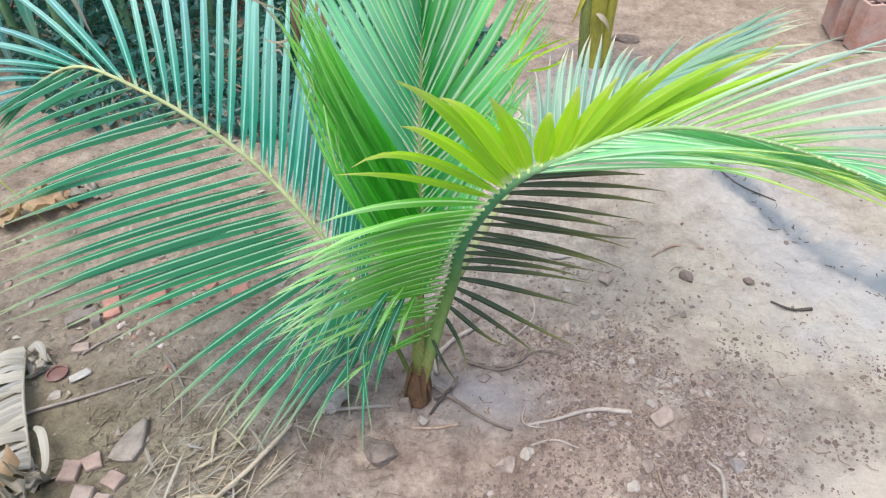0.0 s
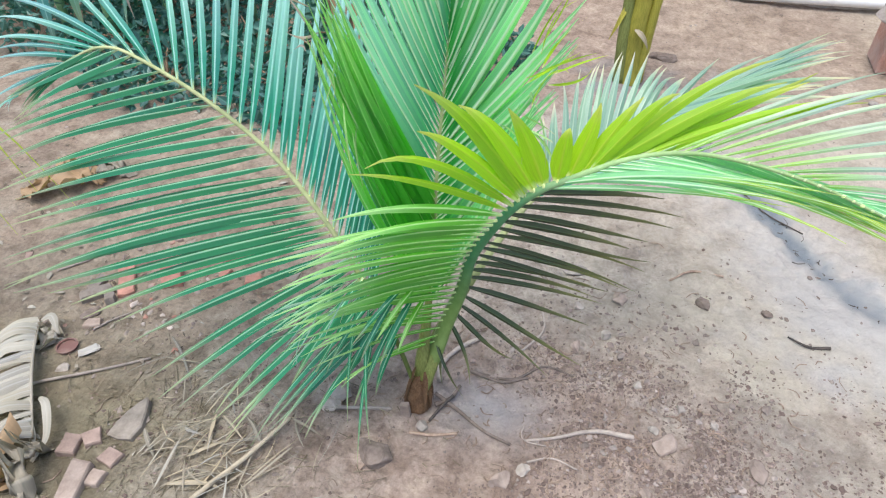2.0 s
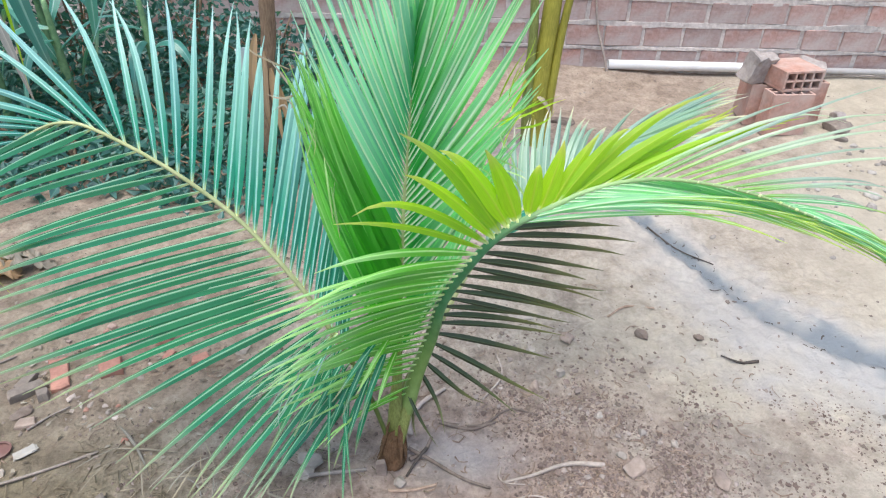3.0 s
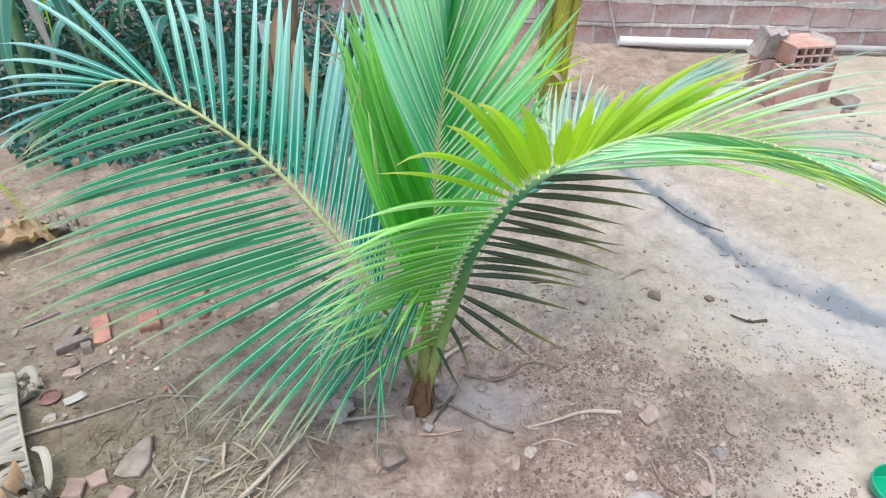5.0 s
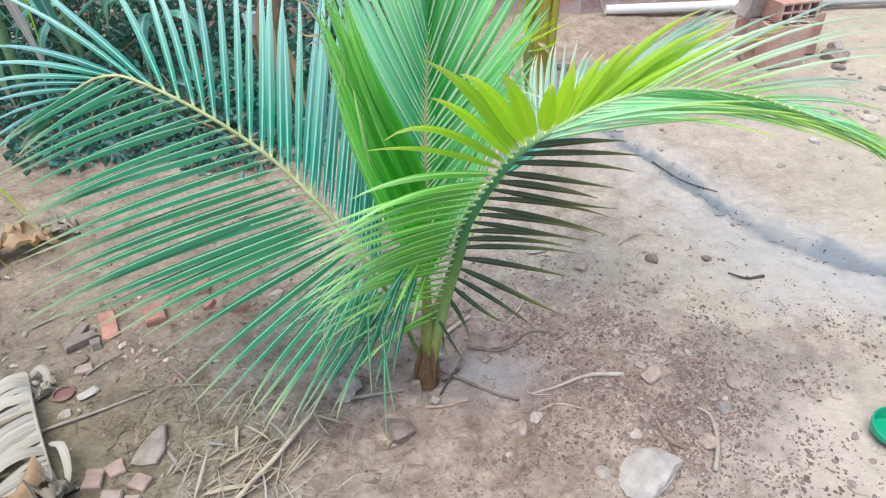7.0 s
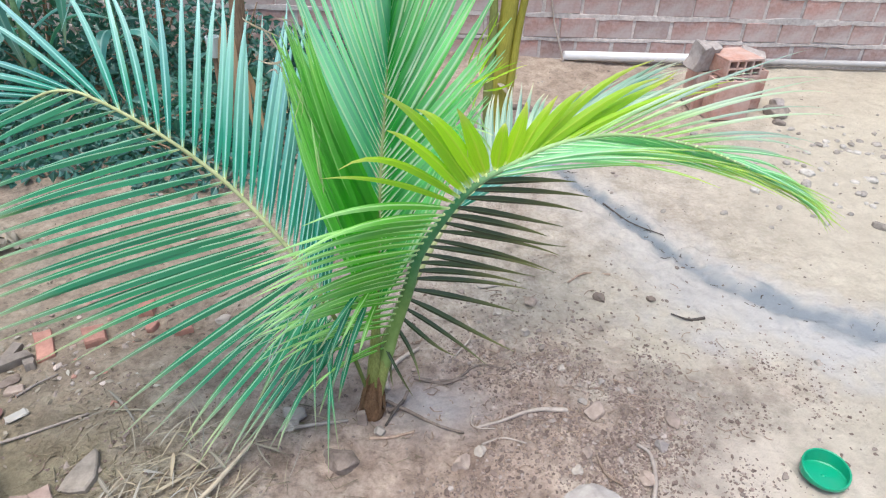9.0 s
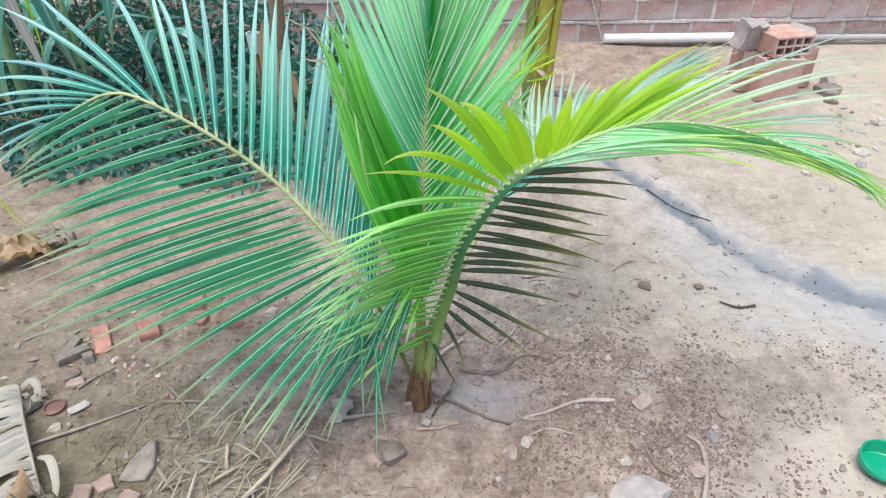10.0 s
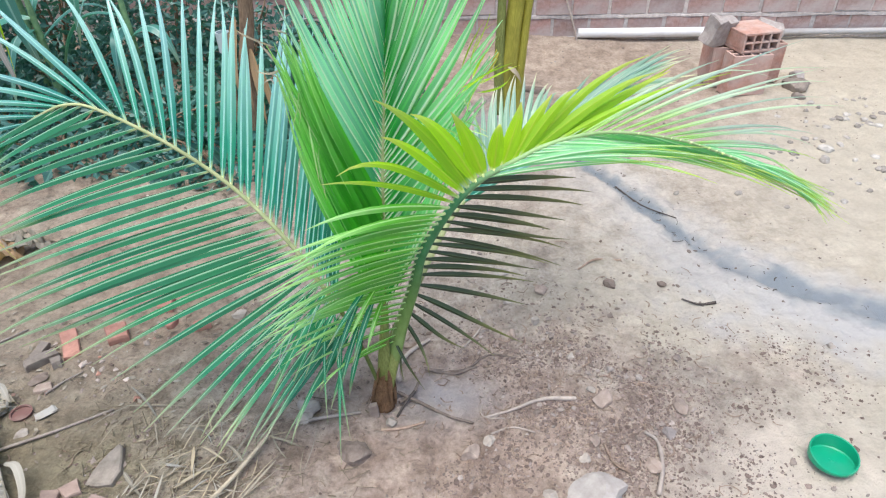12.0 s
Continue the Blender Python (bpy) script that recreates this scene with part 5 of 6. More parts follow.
for k, (x, y, w, d, h, turn, mat, lab) in enumerate((
        (-0.846, 1.41, 0.048, 0.115, 0.026, 31, SHARD, "oblong piece of red brick lying on earth"), (-0.728, 1.442, 0.060, 0.066, 0.036, 28, SHARD, "squarish piece of red brick lying on earth"),
        (-0.515, 1.48, 0.05, 0.035, 0.02, 30, SHARD, "small piece of red brick on earth"), (-0.634, 1.56, 0.05, 0.05, 0.03, 5, SHARD, "small piece of red brick on earth"),
 (-0.605, 0.85, 0.048, 0.115, 0.020, 12, STONE, "pinkish-brown brick slab lying on earth"),
        (-0.672, 0.936, 0.045, 0.055, 0.02, 10, PINK_CHIP, "red brick chip on earth"), (-0.636, 0.958, 0.04, 0.04, 0.018, 40, PINK_CHIP, "pinkish brick chip on earth"),
        (-0.574, 0.925, 0.04, 0.045, 0.018, 70, PINK_CHIP, "red brick chip on earth"), (-0.573, 0.878, 0.035, 0.035, 0.018, 0, STONE, "pinkish chip on earth"),
        (-0.016, 1.155, 0.022, 0.014, 0.06, 4, STONE, "narrow chip standing against the palm foot"))):
    r_chip = random.Random(60 + k)
    outline = []
    for c, s in ((-1, -1), (0.1, -1), (1, -1), (1, 0.2), (1, 1), (-0.2, 1), (-1, 1), (-1, 0)):
        far = r_chip.uniform(0.72, 1.05)
        u, v = c * far * w / 2, s * r_chip.uniform(0.78, 1.05) * d / 2
        outline.append((x + u * math.cos(radians(turn)) - v * math.sin(radians(turn)), y + u * math.sin(radians(turn)) + v * math.cos(radians(turn))))
    flat_shard(outline, h * 0.6, mat, lab, "brick_piece", "brick piece", "brick pieces on the ground", 5 * math.sin(k * 2.1), 6 * math.cos(k))


for k, (x, y, w, d, h, turn, mat, lab) in enumerate((
        (-0.890, 1.352, 0.034, 0.095, 0.030, -44, GREY_ROCK, "long grey-brown stone chip beside brick pieces"), (-0.912, 1.385, 0.030, 0.062, 0.028, -8, GREY_ROCK, "dark grey stone chip beside brick pieces"),
        (-0.845, 1.338, 0.028, 0.036, 0.024, 30, GREY_ROCK, "small grey stone chip beside brick pieces"), (-0.840, 1.257, 0.050, 0.032, 0.012, 12, STONE, "thin tan stone flake on earth"),
        (-0.60, 1.49, 0.040, 0.026, 0.020, 70, SHARD, "small broken red brick corner on earth"))):
    r_chip = random.Random(160 + k)
    outline = []
    for c, s in ((-1, -1), (0.1, -1), (1, -1), (1, 0.2), (1, 1), (-0.2, 1), (-1, 1), (-1, 0)):
        u, v = c * r_chip.uniform(0.62, 1.05) * w / 2, s * r_chip.uniform(0.72, 1.05) * d / 2
        outline.append((x + u * math.cos(radians(turn)) - v * math.sin(radians(turn)), y + u * math.sin(radians(turn)) + v * math.cos(radians(turn))))
    flat_shard(outline, h * 0.7, mat, lab, "rock_shard", "stone", "stones on the ground", 7 * math.sin(k * 2.1), 8 * math.cos(k))


SLAB = mottled("weathered_slab", (0.19, 0.165, 0.14), (0.33, 0.295, 0.26), 45, 0.9, 0.5, 0.002, 0.0)
flat_shard([(-0.574, 1.072), (-0.566, 1.066), (-0.553, 1.030), (-0.547, 1.002), (-0.555, 0.971), (-0.585, 0.968), (-0.613, 0.974), (-0.609, 1.002), (-0.598, 1.034), (-0.584, 1.058)], 0.011, SLAB, "grey pointed slab lying among straw")
DIRTY_PLASTIC = smooth_material("dirty_white_plastic", (0.42, 0.40, 0.37), 0.6, (0.3, 0.25, 0.2), 0.8)
cup("red_cup", -0.85, 1.173, on_ground(-0.85, 1.173) - 0.004, 0.025, 0.010, RED_PLASTIC, "dull red round plastic cap on earth")
ob = new("white_scrap", from_bm("white_scrap", slab_bm(0.016, 0.046, 0.008, 0.003, 3, 0.0045), DIRTY_PLASTIC))
ob.matrix_world = pose(-0.795, 1.172, on_ground(-0.795, 1.172) + 0.006, 2, 5, -40)
tagged(ob, "small oblong white plastic scrap on earth", "scrap")
stone("white_disc", 0.315, 1.70, (0.06, 0.045, 0.018), STONE_WHITE, "flat white oval stone on earth", "stone", 70, 10, None, 0.12, 3)

TAN_STALK = mottled("tan_stalk", (0.38, 0.325, 0.24), (0.54, 0.475, 0.37), 70, 0.8, 0.3, 0.002, 0.0)
twig("stick", lying([(0.241, 1.139), (0.30, 1.158), (0.38, 1.192), (0.462, 1.196)], 0.004), 0.003, 0.006, PALE_STICK, "pale weathered stick lying on damp soil")
twig("root", lying([(0.035, 1.215, 0.01), (0.09, 1.185, 0.004), (0.15, 1.145), (0.213, 1.127)], 0.002), 0.005, 0.003, CLOD, "brown surface root running from the palm foot")
twig("root", lying([(0.036, 1.25, 0.012), (0.03, 1.30, 0.01), (0.06, 1.36), (0.11, 1.40)], 0.004), 0.007, 0.005, PALE_STICK, "pale curved root beside the palm foot")
twig("root", lying([(0.04, 1.19, 0.006), (0.07, 1.215, 0.004), (0.085, 1.245, 0.02)], 0.004), 0.006, 0.004, CLOD, "short dark root stub beside the palm")
twig("twig", lying([(-0.191, 1.13), (-0.12, 1.145), (-0.05, 1.159)], 0.006), 0.005, 0.004, PALE_STICK, "pale short twig on damp soil")
twig("twig", lying([(0.0, 1.115), (0.05, 1.12), (0.10, 1.13)], 0.003), 0.004, 0.003, STICK, "thin brown twig on damp soil")
twig("twig", lying([(0.595, 1.085), (0.62, 1.06), (0.61, 0.99), (0.585, 0.93)], 0.006), 0.004, 0.006, PALE_STICK, "curved pale twig on grit")
twig("twig", lying([(0.50, 1.06), (0.51, 1.01), (0.54, 0.985)], 0.004), 0.003, 0.003, STICK, "thin bent twig on grit")
twig("twig", lying([(-0.88, 1.035), (-0.83, 1.07), (-0.74, 1.12), (-0.64, 1.185)], 0.005), 0.004, 0.003, PALE_STICK, "long thin grey stick beside dried leaves")
twig("twig", lying([(0.79, 2.21), (0.835, 2.12), (0.87, 2.06), (0.945, 1.985)], 0.003), 0.003, 0.0018, DARK_DEAD, "dark wet twig lying in the trickle")
twig("dark_leaf", lying([(0.825, 1.55), (0.87, 1.53), (0.915, 1.53)], 0.005), 0.002, 0.0045, DARK_DEAD, "curled dark dead leaf on pale ground", "dry leaf")
twig("twig", lying([(0.56, 1.70), (0.62, 1.75), (0.70, 1.745)], 0.004), 0.003, 0.003, STICK, "thin brown twig on bare ground")
twig("twig", lying([(0.10, 1.30), (0.17, 1.285), (0.23, 1.31)], 0.003), 0.005, 0.003, CLOD, "dark thin root on damp soil")
twig("twig", lying([(0.20, 1.37), (0.25, 1.45), (0.24, 1.53)], 0.004), 0.003, 0.003, PALE_STICK, "thin pale twig on bare ground")
twig("dead_stalk", lying([(-0.245, 1.075, 0.02), (-0.30, 0.975, 0.012), (-0.355, 0.889, 0.006), (-0.40, 0.79)], 0.006), 0.0045, 0.006, TAN_STALK, "thick straw-coloured dead stalk on earth", "stalk")


twig("twig", lying([(-0.827, 1.237), (-0.795, 1.275), (-0.763, 1.307)], 0.004), 0.003, 0.002, PALE_STICK, "thin pale twig on earth beside rubble")
twig("twig", lying([(-1.05, 1.407), (-1.01, 1.44), (-0.978, 1.464)], 0.004), 0.003, 0.002, PALE_STICK, "thin pale twig on earth")
twig("root", lying([(0.126, 1.298), (0.198, 1.300), (0.262, 1.346), (0.329, 1.330)], 0.003), 0.004, 0.0025, CLOD, "thin dark wavy root on damp soil")
twig("twig", lying([(0.237, 1.180), (0.232, 1.155), (0.245, 1.138), (0.285, 1.134)], 0.003), 0.002, 0.0015, PALE_STICK, "small looped tendril on damp soil")
twig("twig", lying([(0.250, 1.090), (0.300, 1.110), (0.350, 1.095)], 0.003), 0.003, 0.002, PALE_STICK, "thin pale twig on damp soil")
twig("twig", lying([(0.075, 1.215, 0.014), (0.055, 1.185, 0.008), (0.035, 1.150)], 0.004), 0.004, 0.003, DARK_DEAD, "short dark twig beside the palm foot")


def straw(x, y, ang, length, width, lift, seed):
    r = random.Random(seed)
    d = np.array((math.cos(ang), math.sin(ang), 0))
    a = np.array((x, y, on_ground(x, y) + lift))
    b = a + d * length
    b[2] = on_ground(b[0], b[1]) + 0.004 + max(0.0, r.gauss(0, 0.010))
    bow = np.array((r.gauss(0, 0.012), r.gauss(0, 0.012), r.uniform(0.004, 0.02)))
    ob = new("dry_leaflet", blade(a, b, bow, width, np.cross(d, Z_UP), r.uniform(0.1, 0.6), r.uniform(-0.8, 0.8), 7, STRAW if r.random() < 0.75 else DRY_LEAF, base=np.zeros(3), name="dry_leaflet"))
    return tagged(ob, "straw-coloured dry palm leaflet lying on earth", "dry leaflet", "dry leaflets on the ground")


r_straw = random.Random(77)
for k in range(120):
    x, y = r_straw.gauss(-0.38, 0.10), r_straw.gauss(0.98, 0.09)
    ang = r_straw.choice((0.9, 2.2, 4.0, 0.2)) + r_straw.gauss(0, 0.45)
    straw(x, y, ang, r_straw.uniform(0.03, 0.15), r_straw.uniform(0.0012, 0.0036), r_straw.uniform(0.003, 0.015), k)
# the larger ones
for k, (x0, y0, x1, y1) in enumerate(((-0.513, 0.935, -0.455, 1.03), (-0.445, 0.878, -0.454, 1.011), (-0.458, 1.02, -0.406, 1.012), (-0.393, 1.063, -0.311, 1.0), (-0.419, 0.955, -0.362, 1.017), (-0.411, 1.064, -0.394, 0.987), (-0.312, 0.947, -0.348, 0.898), (-0.609, 1.189, -0.425, 1.185), (-0.428, 0.891, -0.315, 0.905), (-0.257, 1.048, -0.304, 0.966), (-0.246, 1.084, -0.168, 1.057), (-0.285, 1.014, -0.355, 1.076), (-0.30, 0.86, -0.36, 1.0), (-0.62, 1.25, -0.50, 1.12), (-0.54, 1.0, -0.47, 0.93), (-0.22, 1.02, -0.29, 0.88))):
    straw(x0, y0, math.atan2(y1 - y0, x1 - x0), math.hypot(x1 - x0, y1 - y0), (0.005, 0.007, 0.010)[k % 3] if k != 7 else 0.005, 0.012, 200 + k)


def fibres():
    """Short bits of brown root and stalk trodden into the soil, as one object."""
    r = random.Random(9)
    verts, faces = [], []
    for k in range(340):
        x, y = (r.gauss(0.42, 0.22), r.gauss(1.2, 0.2)) if k % 3 else (r.uniform(-0.9, 0.9), r.uniform(0.8, 1.7))
        a, n = r.uniform(0, 6.28), r.uniform(0.012, 0.045)
        pts = lying([(x, y), (x + math.cos(a) * n * 0.5, y + math.sin(a) * n * 0.5), (x + math.cos(a + 0.5) * n, y + math.sin(a + 0.5) * n)], 0.002)
        w = r.uniform(0.0008, 0.0022)
        v, f, _ = tube(pts, [w, w * 0.6], 4, steps=2)
        i = len(verts)
        verts += list(v)
        faces += [tuple(q + i for q in g) for g in f]
    return tagged(new("plant_bits", mesh_from("plant_bits", verts, faces, STICK)), "short brown bits of root and stalk in soil", "litter", kind="stuff")


fibres()


def chaff():
    """Fine broken straw in the soil around the heap of dry leaflets, as one object."""
    r = random.Random(29)
    verts, faces, uvs = [], [], []
    for k in range(520):
        x, y = r.gauss(-0.45, 0.22), r.gauss(1.0, 0.16)
        a, n = r.uniform(0, 6.28), r.uniform(0.008, 0.05)
        pts = lying([(x, y), (x + math.cos(a) * n, y + math.sin(a) * n)], r.uniform(0.001, 0.006))
        w = r.uniform(0.0006, 0.0016)
        v, f, uv = tube(pts, [w, w * 0.7], 3, steps=1)
        i = len(verts)
        verts += list(v)
        uvs += uv
        faces += [tuple(q + i for q in g) for g in f]
    return tagged(new("chaff", mesh_from("chaff", verts, faces, CHAFF, uvs)), "fine broken straw strewn over earth", "litter", kind="stuff")


chaff()


def trickle_bits():
    """Dark sodden scraps caught along the trickle, as one object."""
    r = random.Random(19)
    line, share, _ = spline([(a, b, 0) for a, b in TRICKLE], 8)
    verts, faces = [], []
    for k in range(150):
        s = r.random() ** 1.3 * 0.42
        x, y = (float(np.interp(s, share, line[:, i])) + r.gauss(0, 0.03 + 0.03 * s) for i in (0, 1))
        a, n = r.uniform(0, 6.28), r.uniform(0.004, 0.016) * (2.0 if k % 9 == 0 else 1.0)
        pts = lying([(x, y), (x + math.cos(a) * n * 0.5, y + math.sin(a) * n * 0.5), (x + math.cos(a + 0.4) * n, y + math.sin(a + 0.4) * n)], 0.001)
        w = r.uniform(0.0008, 0.003)
        v, f, _ = tube(pts, [w, w * 0.5], 5, 0.5, steps=2)
        i = len(verts)
        verts += list(v)
        faces += [tuple(q + i for q in g) for g in f]
    return tagged(new("sodden_scraps", mesh_from("sodden_scraps", verts, faces, DARK_DEAD)), "dark sodden plant scraps along the trickle", "litter", kind="stuff")


trickle_bits()


def crumpled_leaf(x, y, turn, length, width, material, label, seed, lift=0.03, curl=0.06):
    """A shrivelled leaf as a bent sheet with ragged, curling edges and a few splits, lying on the ground."""
    rr = np.random.RandomState(seed)
    nu, nv = 26, 13
    u, v = np.meshgrid(np.linspace(0, 1, nu), np.linspace(-1, 1, nv), indexing="ij")
    half = width * 0.5 * np.sin(np.pi * np.clip(0.08 + u * 0.9, 0, 1)) ** 0.6
    half = half * (1 + 0.25 * v_noise(u * 7 + seed, np.sign(v) * 3, 1.0, seed))
    a = length * (u - 0.5) + 0.02 * v_noise(u * 4, v * 2 + seed, 1.0, seed + 1)
    b = half * v + 0.15 * width * np.sin(2.4 * u + seed) + 0.03 * v_noise(u * 5, v * 3, 1.0, seed + 2)
    z = lift * np.sin(np.pi * u) + curl * v ** 2 * (0.3 + 0.7 * v_noise(u * 4 + 9, v, 1.0, seed + 3)) + 0.022 * v_noise(u * 9, v * 4, 1.0, seed + 4) + 0.010 * v_noise(u * 22, v * 3, 1.0, seed + 5)
    c, s = math.cos(turn), math.sin(turn)
    gx, gy = x + a * c - b * s, y + a * s + b * c
    gz = np.maximum(z, 0.003) + ground_z(gx, gy)
    verts = np.stack([gx, gy, gz], -1).reshape(-1, 3)
    idx = np.arange(nu * nv).reshape(nu, nv)
    uvs = [(float(0.5 + 0.5 * q), float(0.1 + 0.8 * p)) for p, q in zip(u.ravel(), v.ravel())]
    faces = []
    torn = {int(k): int(d) for k, d in zip(rr.choice(np.arange(2, nu - 2), 9, False), rr.choice((-1, 1), 9))}
    for i in range(nu - 1):
        for k in range(nv - 1):
            if i in torn and ((torn[i] > 0 and k > nv // 2 + 1) or (torn[i] < 0 and k < nv // 2 - 2)):
                continue
            faces.append((int(idx[i, k]), int(idx[i + 1, k]), int(idx[i + 1, k + 1]), int(idx[i, k + 1])))
    return tagged(new("dry_leaf", mesh_from("dry_leaf", verts, faces, material, uvs)), label, "dry leaf", "dried leaves on the ground")


def slit_leaf():
    """A broad dried leaf lying flat: a midrib, and pale strips torn apart along the veins, their ends curled down."""
    r = random.Random(12)
    thing = tagged(new("dry_leaf"), "large shrivelled grey-white dried leaf with slits on earth", "dry leaf")
    foot, top = np.array((-0.745, 0.925, 0.0)), np.array((-0.955, 1.225, 0.0))
    base = np.array((-0.9, 1.0, on_ground(-0.9, 1.0)))
    thing.location = base
    v, f, uv = tube(np.array([foot + (0, 0, 0.02), (foot + top) / 2 + (0, 0, 0.045), top + (0, 0, 0.02)]) - base, [0.003, 0.004, 0.002], 6)
    part("midrib", mesh_from("midrib", v, f, DRY_LEAF, uv), thing)
    edge_u, edge_x, edge_y = [0, 0.3, 0.5, 0.8, 1.0], [-0.850, -0.905, -0.945, -1.000, -1.020], [0.815, 0.890, 0.960, 1.075, 1.150]
    count, nu = 21, 9
    for k in range(count):
        u = (k + 0.5) / count
        a = foot + (top - foot) * u + (0, 0, 0.030 + 0.02 * math.sin(math.pi * u))
        e = np.array((np.interp(u, edge_u, edge_x), np.interp(u, edge_u, edge_y), 0.0)) + np.array((r.gauss(0, 0.014), r.gauss(0, 0.014), 0))
        lift, tilt = r.uniform(0.004, 0.040), r.gauss(-0.2, 0.45)
        d = (e - a) * (1, 1, 0)
        d /= np.linalg.norm(d)
        s = np.cross(Z_UP, d)
        w = np.linalg.norm(top - foot) / count * r.uniform(0.85, 1.35)
        verts, faces, uvs = [], [], []
        for i in range(nu + 1):
            q = i / nu
            p = a + (e - a) * q
            p[2] = on_ground(p[0], p[1]) + 0.006 + a[2] * (1 - q) ** 0.5 * 0.8 + lift * math.sin(math.pi * min(1.0, q * 1.05)) ** 0.8
            half = 0.5 * w * (1.0 if q < 0.8 else math.sqrt(max(0.02, 1 - ((q - 0.8) / 0.2) ** 2)))
            for c in (-1, -0.4, 0.4, 1):
                verts.append(p + s * c * half + np.array((0, 0, c * half * tilt - 0.25 * half * c * c)) - base)
                uvs.append((0.5 + 0.5 * c, 0.1 + 0.75 * q))
        for i in range(nu):
            for c in range(3):
                m = 4 * i + c
                faces.append((m, m + 1, m + 5, m + 4))
        part("strip", mesh_from("strip", verts, faces, r.choice((DRY_LEAF, DRY_PALE, DRY_PALE, DRY_LEAF)), uvs), thing)
    return thing


slit_leaf()


def curled_strip(points, width, material, label, seed):
    """A stiff dry strip of leaf that bends up off the ground in an open loop."""
    path, share, _ = spline([(x, y, on_ground(x, y) + z) for x, y, z in points], 8)
    tan = np.gradient(path, axis=0)
    verts, faces, uvs = [], [], []
    for k, (p, t) in enumerate(zip(path, tan)):
        side = np.cross(t, (0.3, -0.2, 1.0))
        side /= np.linalg.norm(side)
        half = 0.5 * width * (0.35 + 0.65 * math.sin(math.pi * min(0.94, 0.1 + share[k])))
        hump = np.array((0, 0, 0.12 * width))
        for c in (-1, -0.3, 0.3, 1):
            verts.append(p + side * c * half + hump * (1 - c * c))
            uvs.append((0.5 + 0.5 * c, 0.1 + 0.8 * share[k]))
    for k in range(len(path) - 1):
        for c in range(3):
            m = 4 * k + c
            faces.append((m, m + 1, m + 5, m + 4))
    return tagged(new("dry_leaf", mesh_from("dry_leaf", verts, faces, material, uvs)), label, "dry leaf", "dried leaves on the ground")


curled_strip([(-0.80, 1.02, 0.02), (-0.745, 0.985, 0.055), (-0.715, 0.93, 0.03), (-0.725, 0.885, 0.006)], 0.017, DRY_PALE, "pale dried leaf strip curling up off the earth", 1)
curled_strip([(-0.825, 0.97, 0.03), (-0.775, 0.955, 0.035), (-0.745, 0.915, 0.012), (-0.765, 0.87, 0.006)], 0.014, DRY_LEAF, "pale dried leaf strip curling over another", 2)
curled_strip([(-0.955, 1.225, 0.02), (-0.915, 1.225, 0.04), (-0.880, 1.190, 0.02)], 0.020, DRY_LEAF, "short pale dried leaf scrap curled upwards", 3)


def leaf_litter():
    """Small withered leaf flakes strewn over the earth under the fronds, as one object."""
    rr = np.random.RandomState(44)
    verts, faces = [], []
    for k in range(800):
        x, y = (rr.uniform(-1.5, -0.1), rr.uniform(1.45, 2.7)) if k % 4 else (rr.normal(-0.75, 0.25), rr.normal(1.3, 0.15))
        z, a, size = on_ground(x, y) + 0.003, rr.uniform(0, 6.28), rr.uniform(0.003, 0.011) * (1.6 if k % 9 == 0 else 1.0)
        d, e = np.array((math.cos(a), math.sin(a), rr.uniform(-0.1, 0.25))), np.array((-math.sin(a), math.cos(a), rr.uniform(-0.3, 0.3)))
        c, w, i = np.array((x, y, z)), rr.uniform(0.22, 0.5), len(verts)
        up = np.array((0, 0, size * rr.uniform(0.05, 0.3)))
        verts += [c - d * size, c - d * size * 0.2 + e * size * w + up, c - d * size * 0.2 - e * size * w + up, c + d * size * 0.5 + e * size * w * 0.7, c + d * size * 0.5 - e * size * w * 0.7 + up, c + d * size]
        faces += [(i, i + 2, i + 1), (i + 1, i + 2, i + 4, i + 3), (i + 3, i + 4, i + 5)]
    flakes = island_material("leaf_flakes", [(0.0, (0.09, 0.075, 0.055)), (0.5, (0.22, 0.185, 0.145)), (0.85, (0.34, 0.31, 0.255)), (1.0, (0.48, 0.45, 0.39))])
    return tagged(new("leaf_litter", mesh_from("leaf_litter", verts, faces, flakes, None, False)), "withered leaf flakes strewn over earth", "litter", kind="stuff")


leaf_litter()
crumpled_leaf(-0.915, 1.187, 0.1, 0.075, 0.05, DRY_LEAF, "small crumpled grey dried leaf scrap on earth", 3, 0.012, 0.02)
crumpled_leaf(-1.14, 1.12, -0.9, 0.30, 0.13, DRY_LEAF, "crumpled grey dried leaf on earth", 11, 0.03)
crumpled_leaf(-0.70, 0.86, -1.2, 0.13, 0.04, STRAW, "curled pale dried leaf with torn edges", 17, 0.06, 0.09)
crumpled_leaf(-0.79, 0.87, -0.7, 0.16, 0.09, DRY_BROWN, "crumpled brown dried leaf among pale ones", 23, 0.04, 0.08)
crumpled_leaf(-0.93, 0.86, -0.3, 0.24, 0.12, DRY_BROWN, "crumpled brown dried leaf among pale ones", 24, 0.03, 0.07)
crumpled_leaf(-1.27, 1.75, 0.55, 0.24, 0.10, DRY_BROWN, "crumpled brown dried leaf on pale earth", 29, 0.05, 0.07)
crumpled_leaf(-1.17, 1.83, 0.2, 0.16, 0.06, STRAW, "yellowed dried leaf on pale earth", 31, 0.04, 0.05)


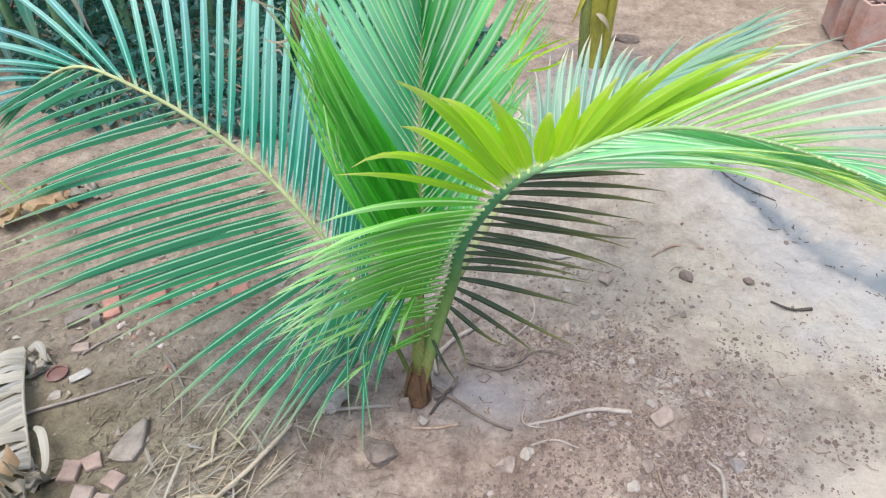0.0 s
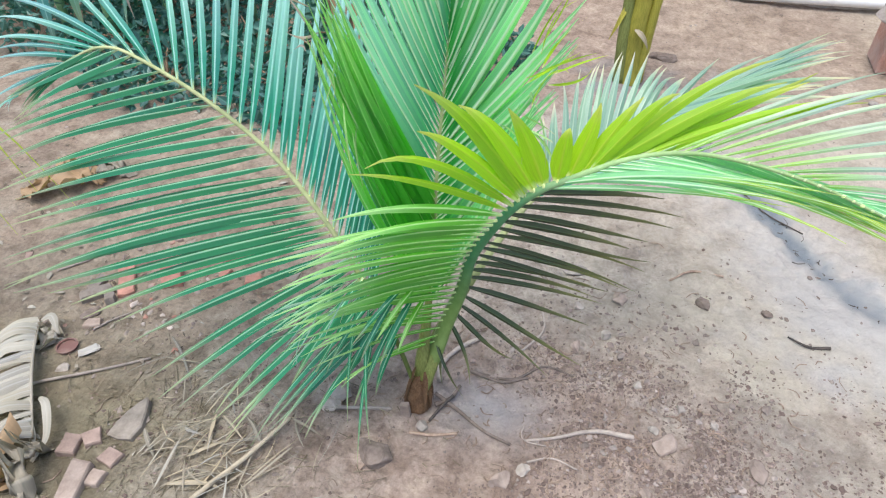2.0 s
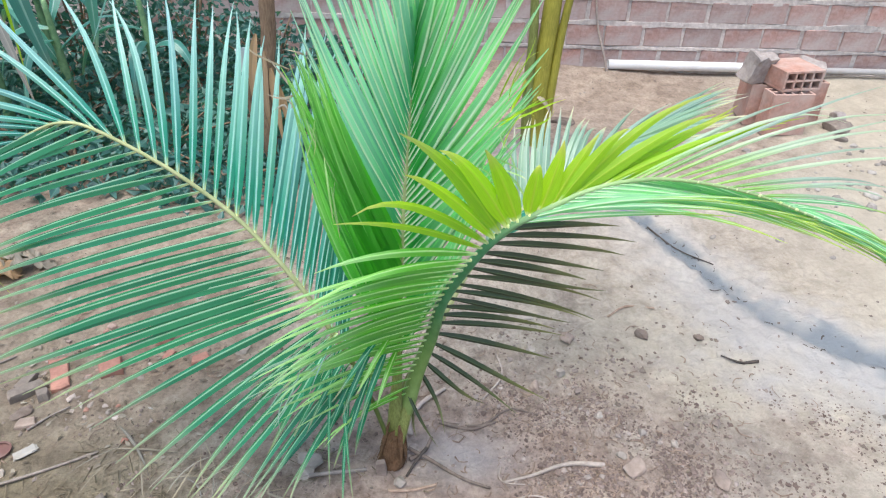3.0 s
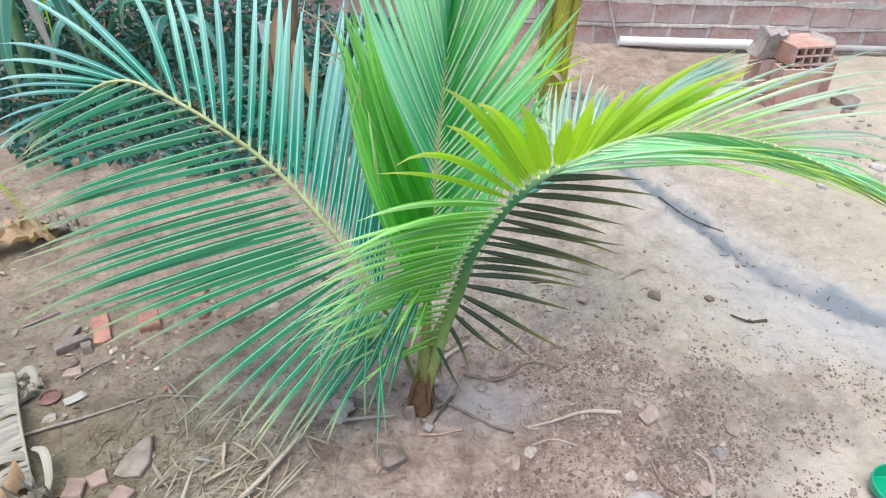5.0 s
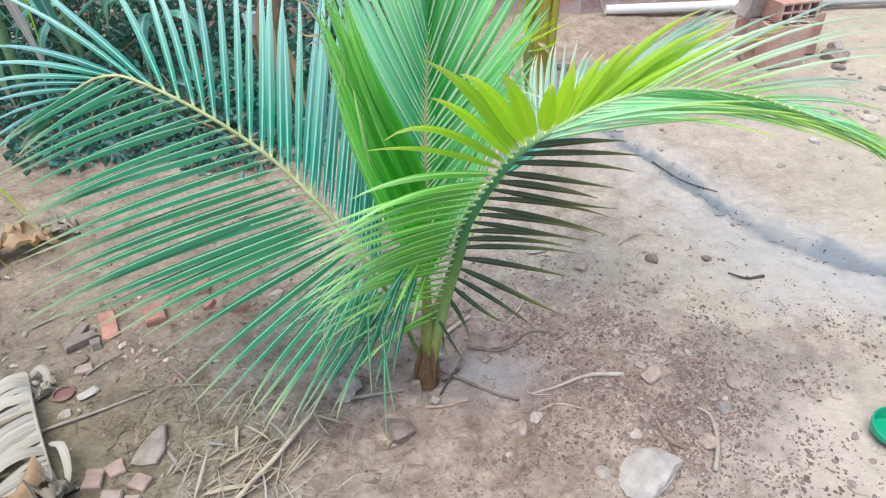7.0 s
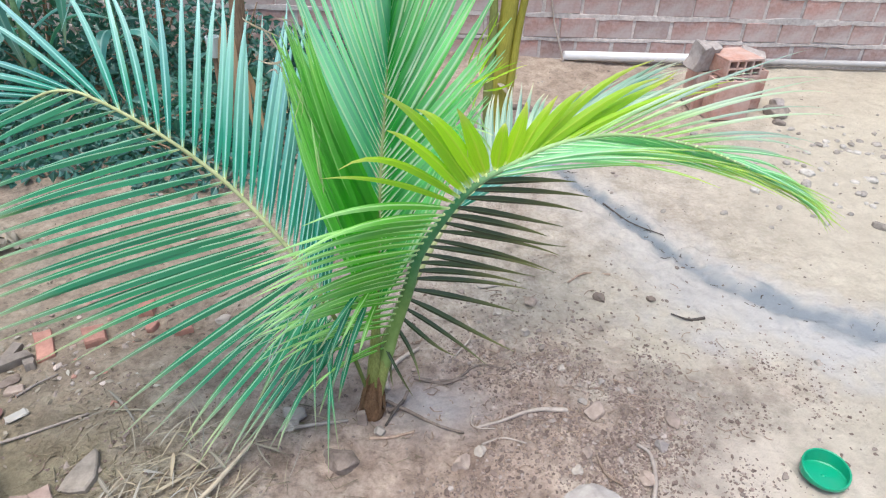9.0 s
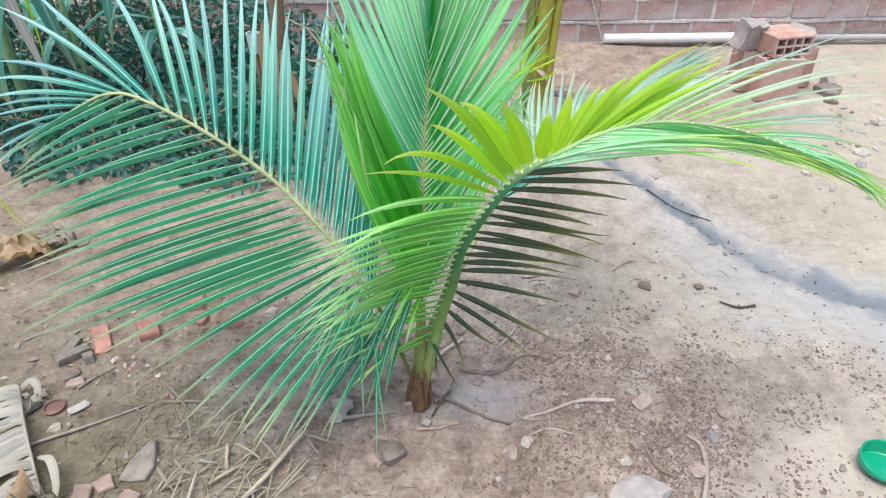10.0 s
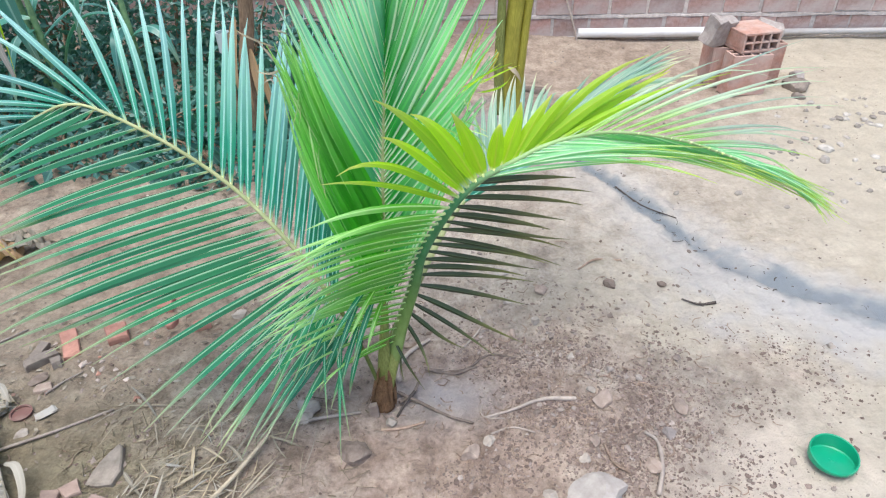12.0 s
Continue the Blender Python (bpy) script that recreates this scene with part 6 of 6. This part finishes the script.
def grit(name, count, place, size, material, label, seed, detail=1):
    """Thousands of crumbs and pebbles as one object."""
    rr = np.random.RandomState(seed)
    bm = bmesh.new()
    bmesh.ops.create_icosphere(bm, subdivisions=detail, radius=1.0)
    base = np.array([v.co[:] for v in bm.verts])
    tri = np.array([[v.index for v in f.verts] for f in bm.faces])
    bm.free()
    x, y = place(rr, count)
    z = ground_z(x, y)
    s = size(rr, count)
    nv = len(base)
    jig = 1 + (0.5 if detail == 1 else 0.18) * rr.uniform(-1, 1, (count, nv, 1))
    sc = s[:, None, None] * np.stack([rr.uniform(0.7, 1.4, count), rr.uniform(0.7, 1.2, count), rr.uniform(0.45, 0.85, count)], -1)[:, None, :]
    pts = base[None] * jig * sc
    a = rr.uniform(0, 6.28, count)
    ca, sa = np.cos(a)[:, None], np.sin(a)[:, None]
    px_, py_ = pts[..., 0] * ca - pts[..., 1] * sa, pts[..., 0] * sa + pts[..., 1] * ca
    verts = np.stack([px_ + x[:, None], py_ + y[:, None], pts[..., 2] + (z + s * 0.08)[:, None]], -1).reshape(-1, 3)
    faces = (tri[None] + (np.arange(count) * nv)[:, None, None]).reshape(-1, 3)
    me = bpy.data.meshes.new(name)
    me.from_pydata(verts.tolist(), [], faces.tolist())
    me.materials.append(material)
    return tagged(new(name, me), label, "gravel", kind="stuff")


CRUMBS = island_material("soil_crumbs", [(0.0, (0.13, 0.095, 0.082)), (0.5, (0.21, 0.16, 0.138)), (0.93, (0.31, 0.245, 0.215)), (1.0, (0.42, 0.36, 0.325))])
PEBBLES = island_material("small_pebbles", [(0.0, (0.18, 0.145, 0.125)), (0.6, (0.27, 0.225, 0.20)), (0.95, (0.34, 0.29, 0.26)), (1.0, (0.42, 0.38, 0.35))])


def patchy(cx, cy, sx, sy):
    """Places in a loose patch, thicker in clumps, and none on the smooth mud round the palm's foot."""
    def place(rr, n):
        x, y = rr.normal(cx, sx, n * 4), np.clip(rr.normal(cy, sy, n * 4), 0.45, 3.8)
        chance = np.clip(0.5 + 0.9 * v_noise(x, y, 0.09, 71), 0.04, 1) * np.clip(np.hypot((x - 0.08) / 0.20, (y - 1.16) / 0.13) - 0.75, 0.03, 1)
        keep = np.flatnonzero(rr.random_sample(n * 4) < chance)[:n]
        keep = np.r_[keep, rr.choice(keep, n - len(keep))] if len(keep) < n else keep
        return x[keep] + rr.normal(0, 0.004, n), y[keep] + rr.normal(0, 0.004, n)
    return place


grit("soil_crumbs", 7000, patchy(0.46, 1.13, 0.19, 0.16), lambda rr, n: np.clip(rr.lognormal(-6.1, 0.45, n), 0.0012, 0.0075), CRUMBS, "loose crumbs of pinkish-brown soil", 1)
grit("soil_crumbs", 2600, patchy(0.10, 1.05, 0.45, 0.30), lambda rr, n: np.clip(rr.lognormal(-6.0, 0.4, n), 0.0012, 0.007), CRUMBS, "scattered crumbs of brown soil", 2)
grit("soil_crumbs", 450, patchy(ROUGH[0], ROUGH[1], 0.11, 0.07), lambda rr, n: np.clip(rr.lognormal(-6.2, 0.4, n), 0.0012, 0.005), CRUMBS, "fine crumbs on a rough brown patch", 8)
grit("gravel", 420, patchy(0.45, 1.25, 0.30, 0.25), lambda rr, n: np.clip(rr.lognormal(-5.5, 0.4, n), 0.003, 0.011), PEBBLES, "scattered small pale pebbles", 3)
grit("gravel", 1800, lambda rr, n: (rr.uniform(-1.6, 2.3, n), rr.uniform(0.6, 3.8, n)), lambda rr, n: np.clip(rr.lognormal(-6.0, 0.5, n), 0.0015, 0.010), PEBBLES, "small pebbles strewn over the yard", 4)
grit("rubble", 190, patchy(2.0, 2.4, 0.35, 0.35), lambda rr, n: np.clip(rr.lognormal(-4.6, 0.45, n), 0.004, 0.026), island_material("pale_rubble", [(0.0, (0.24, 0.215, 0.19)), (0.6, (0.36, 0.33, 0.30)), (1.0, (0.50, 0.47, 0.43))]), "pale rubble and stones strewn by the wall", 5, 2)
grit("rubble", 70, patchy(-0.8, 1.35, 0.22, 0.18), lambda rr, n: np.clip(rr.lognormal(-5.0, 0.4, n), 0.004, 0.016), island_material("mixed_rubble", [(0.0, (0.25, 0.2, 0.17)), (0.55, (0.42, 0.36, 0.32)), (0.8, (0.42, 0.2, 0.15)), (1.0, (0.62, 0.58, 0.53))]), "small mixed rubble on earth", 6, 1)

# ---- bricks of the wall ----
brick_meshes = [from_bm("brick", slab_bm(0.199, 0.03, 0.112, 0.005, 90 + k, 0.0025), BRICK) for k in range(5)]
r_brick = random.Random(5)
for row in range(7):
    z = 0.068 + row * COURSE
    for col in range(-15, 18):
        ob = new("brick", r_brick.choice(brick_meshes))
        ob.parent = wall
        x = 1.655 + col * PITCH + (0.5 * PITCH if row % 2 == 0 else 0.0) + r_brick.uniform(-0.006, 0.006)
        ob.matrix_world = pose(x, WALL_Y + 0.012 + r_brick.uniform(-0.003, 0.004), z + r_brick.uniform(-0.004, 0.004), r_brick.uniform(-1, 1), r_brick.uniform(-1, 1), r_brick.choice((0, 180)))
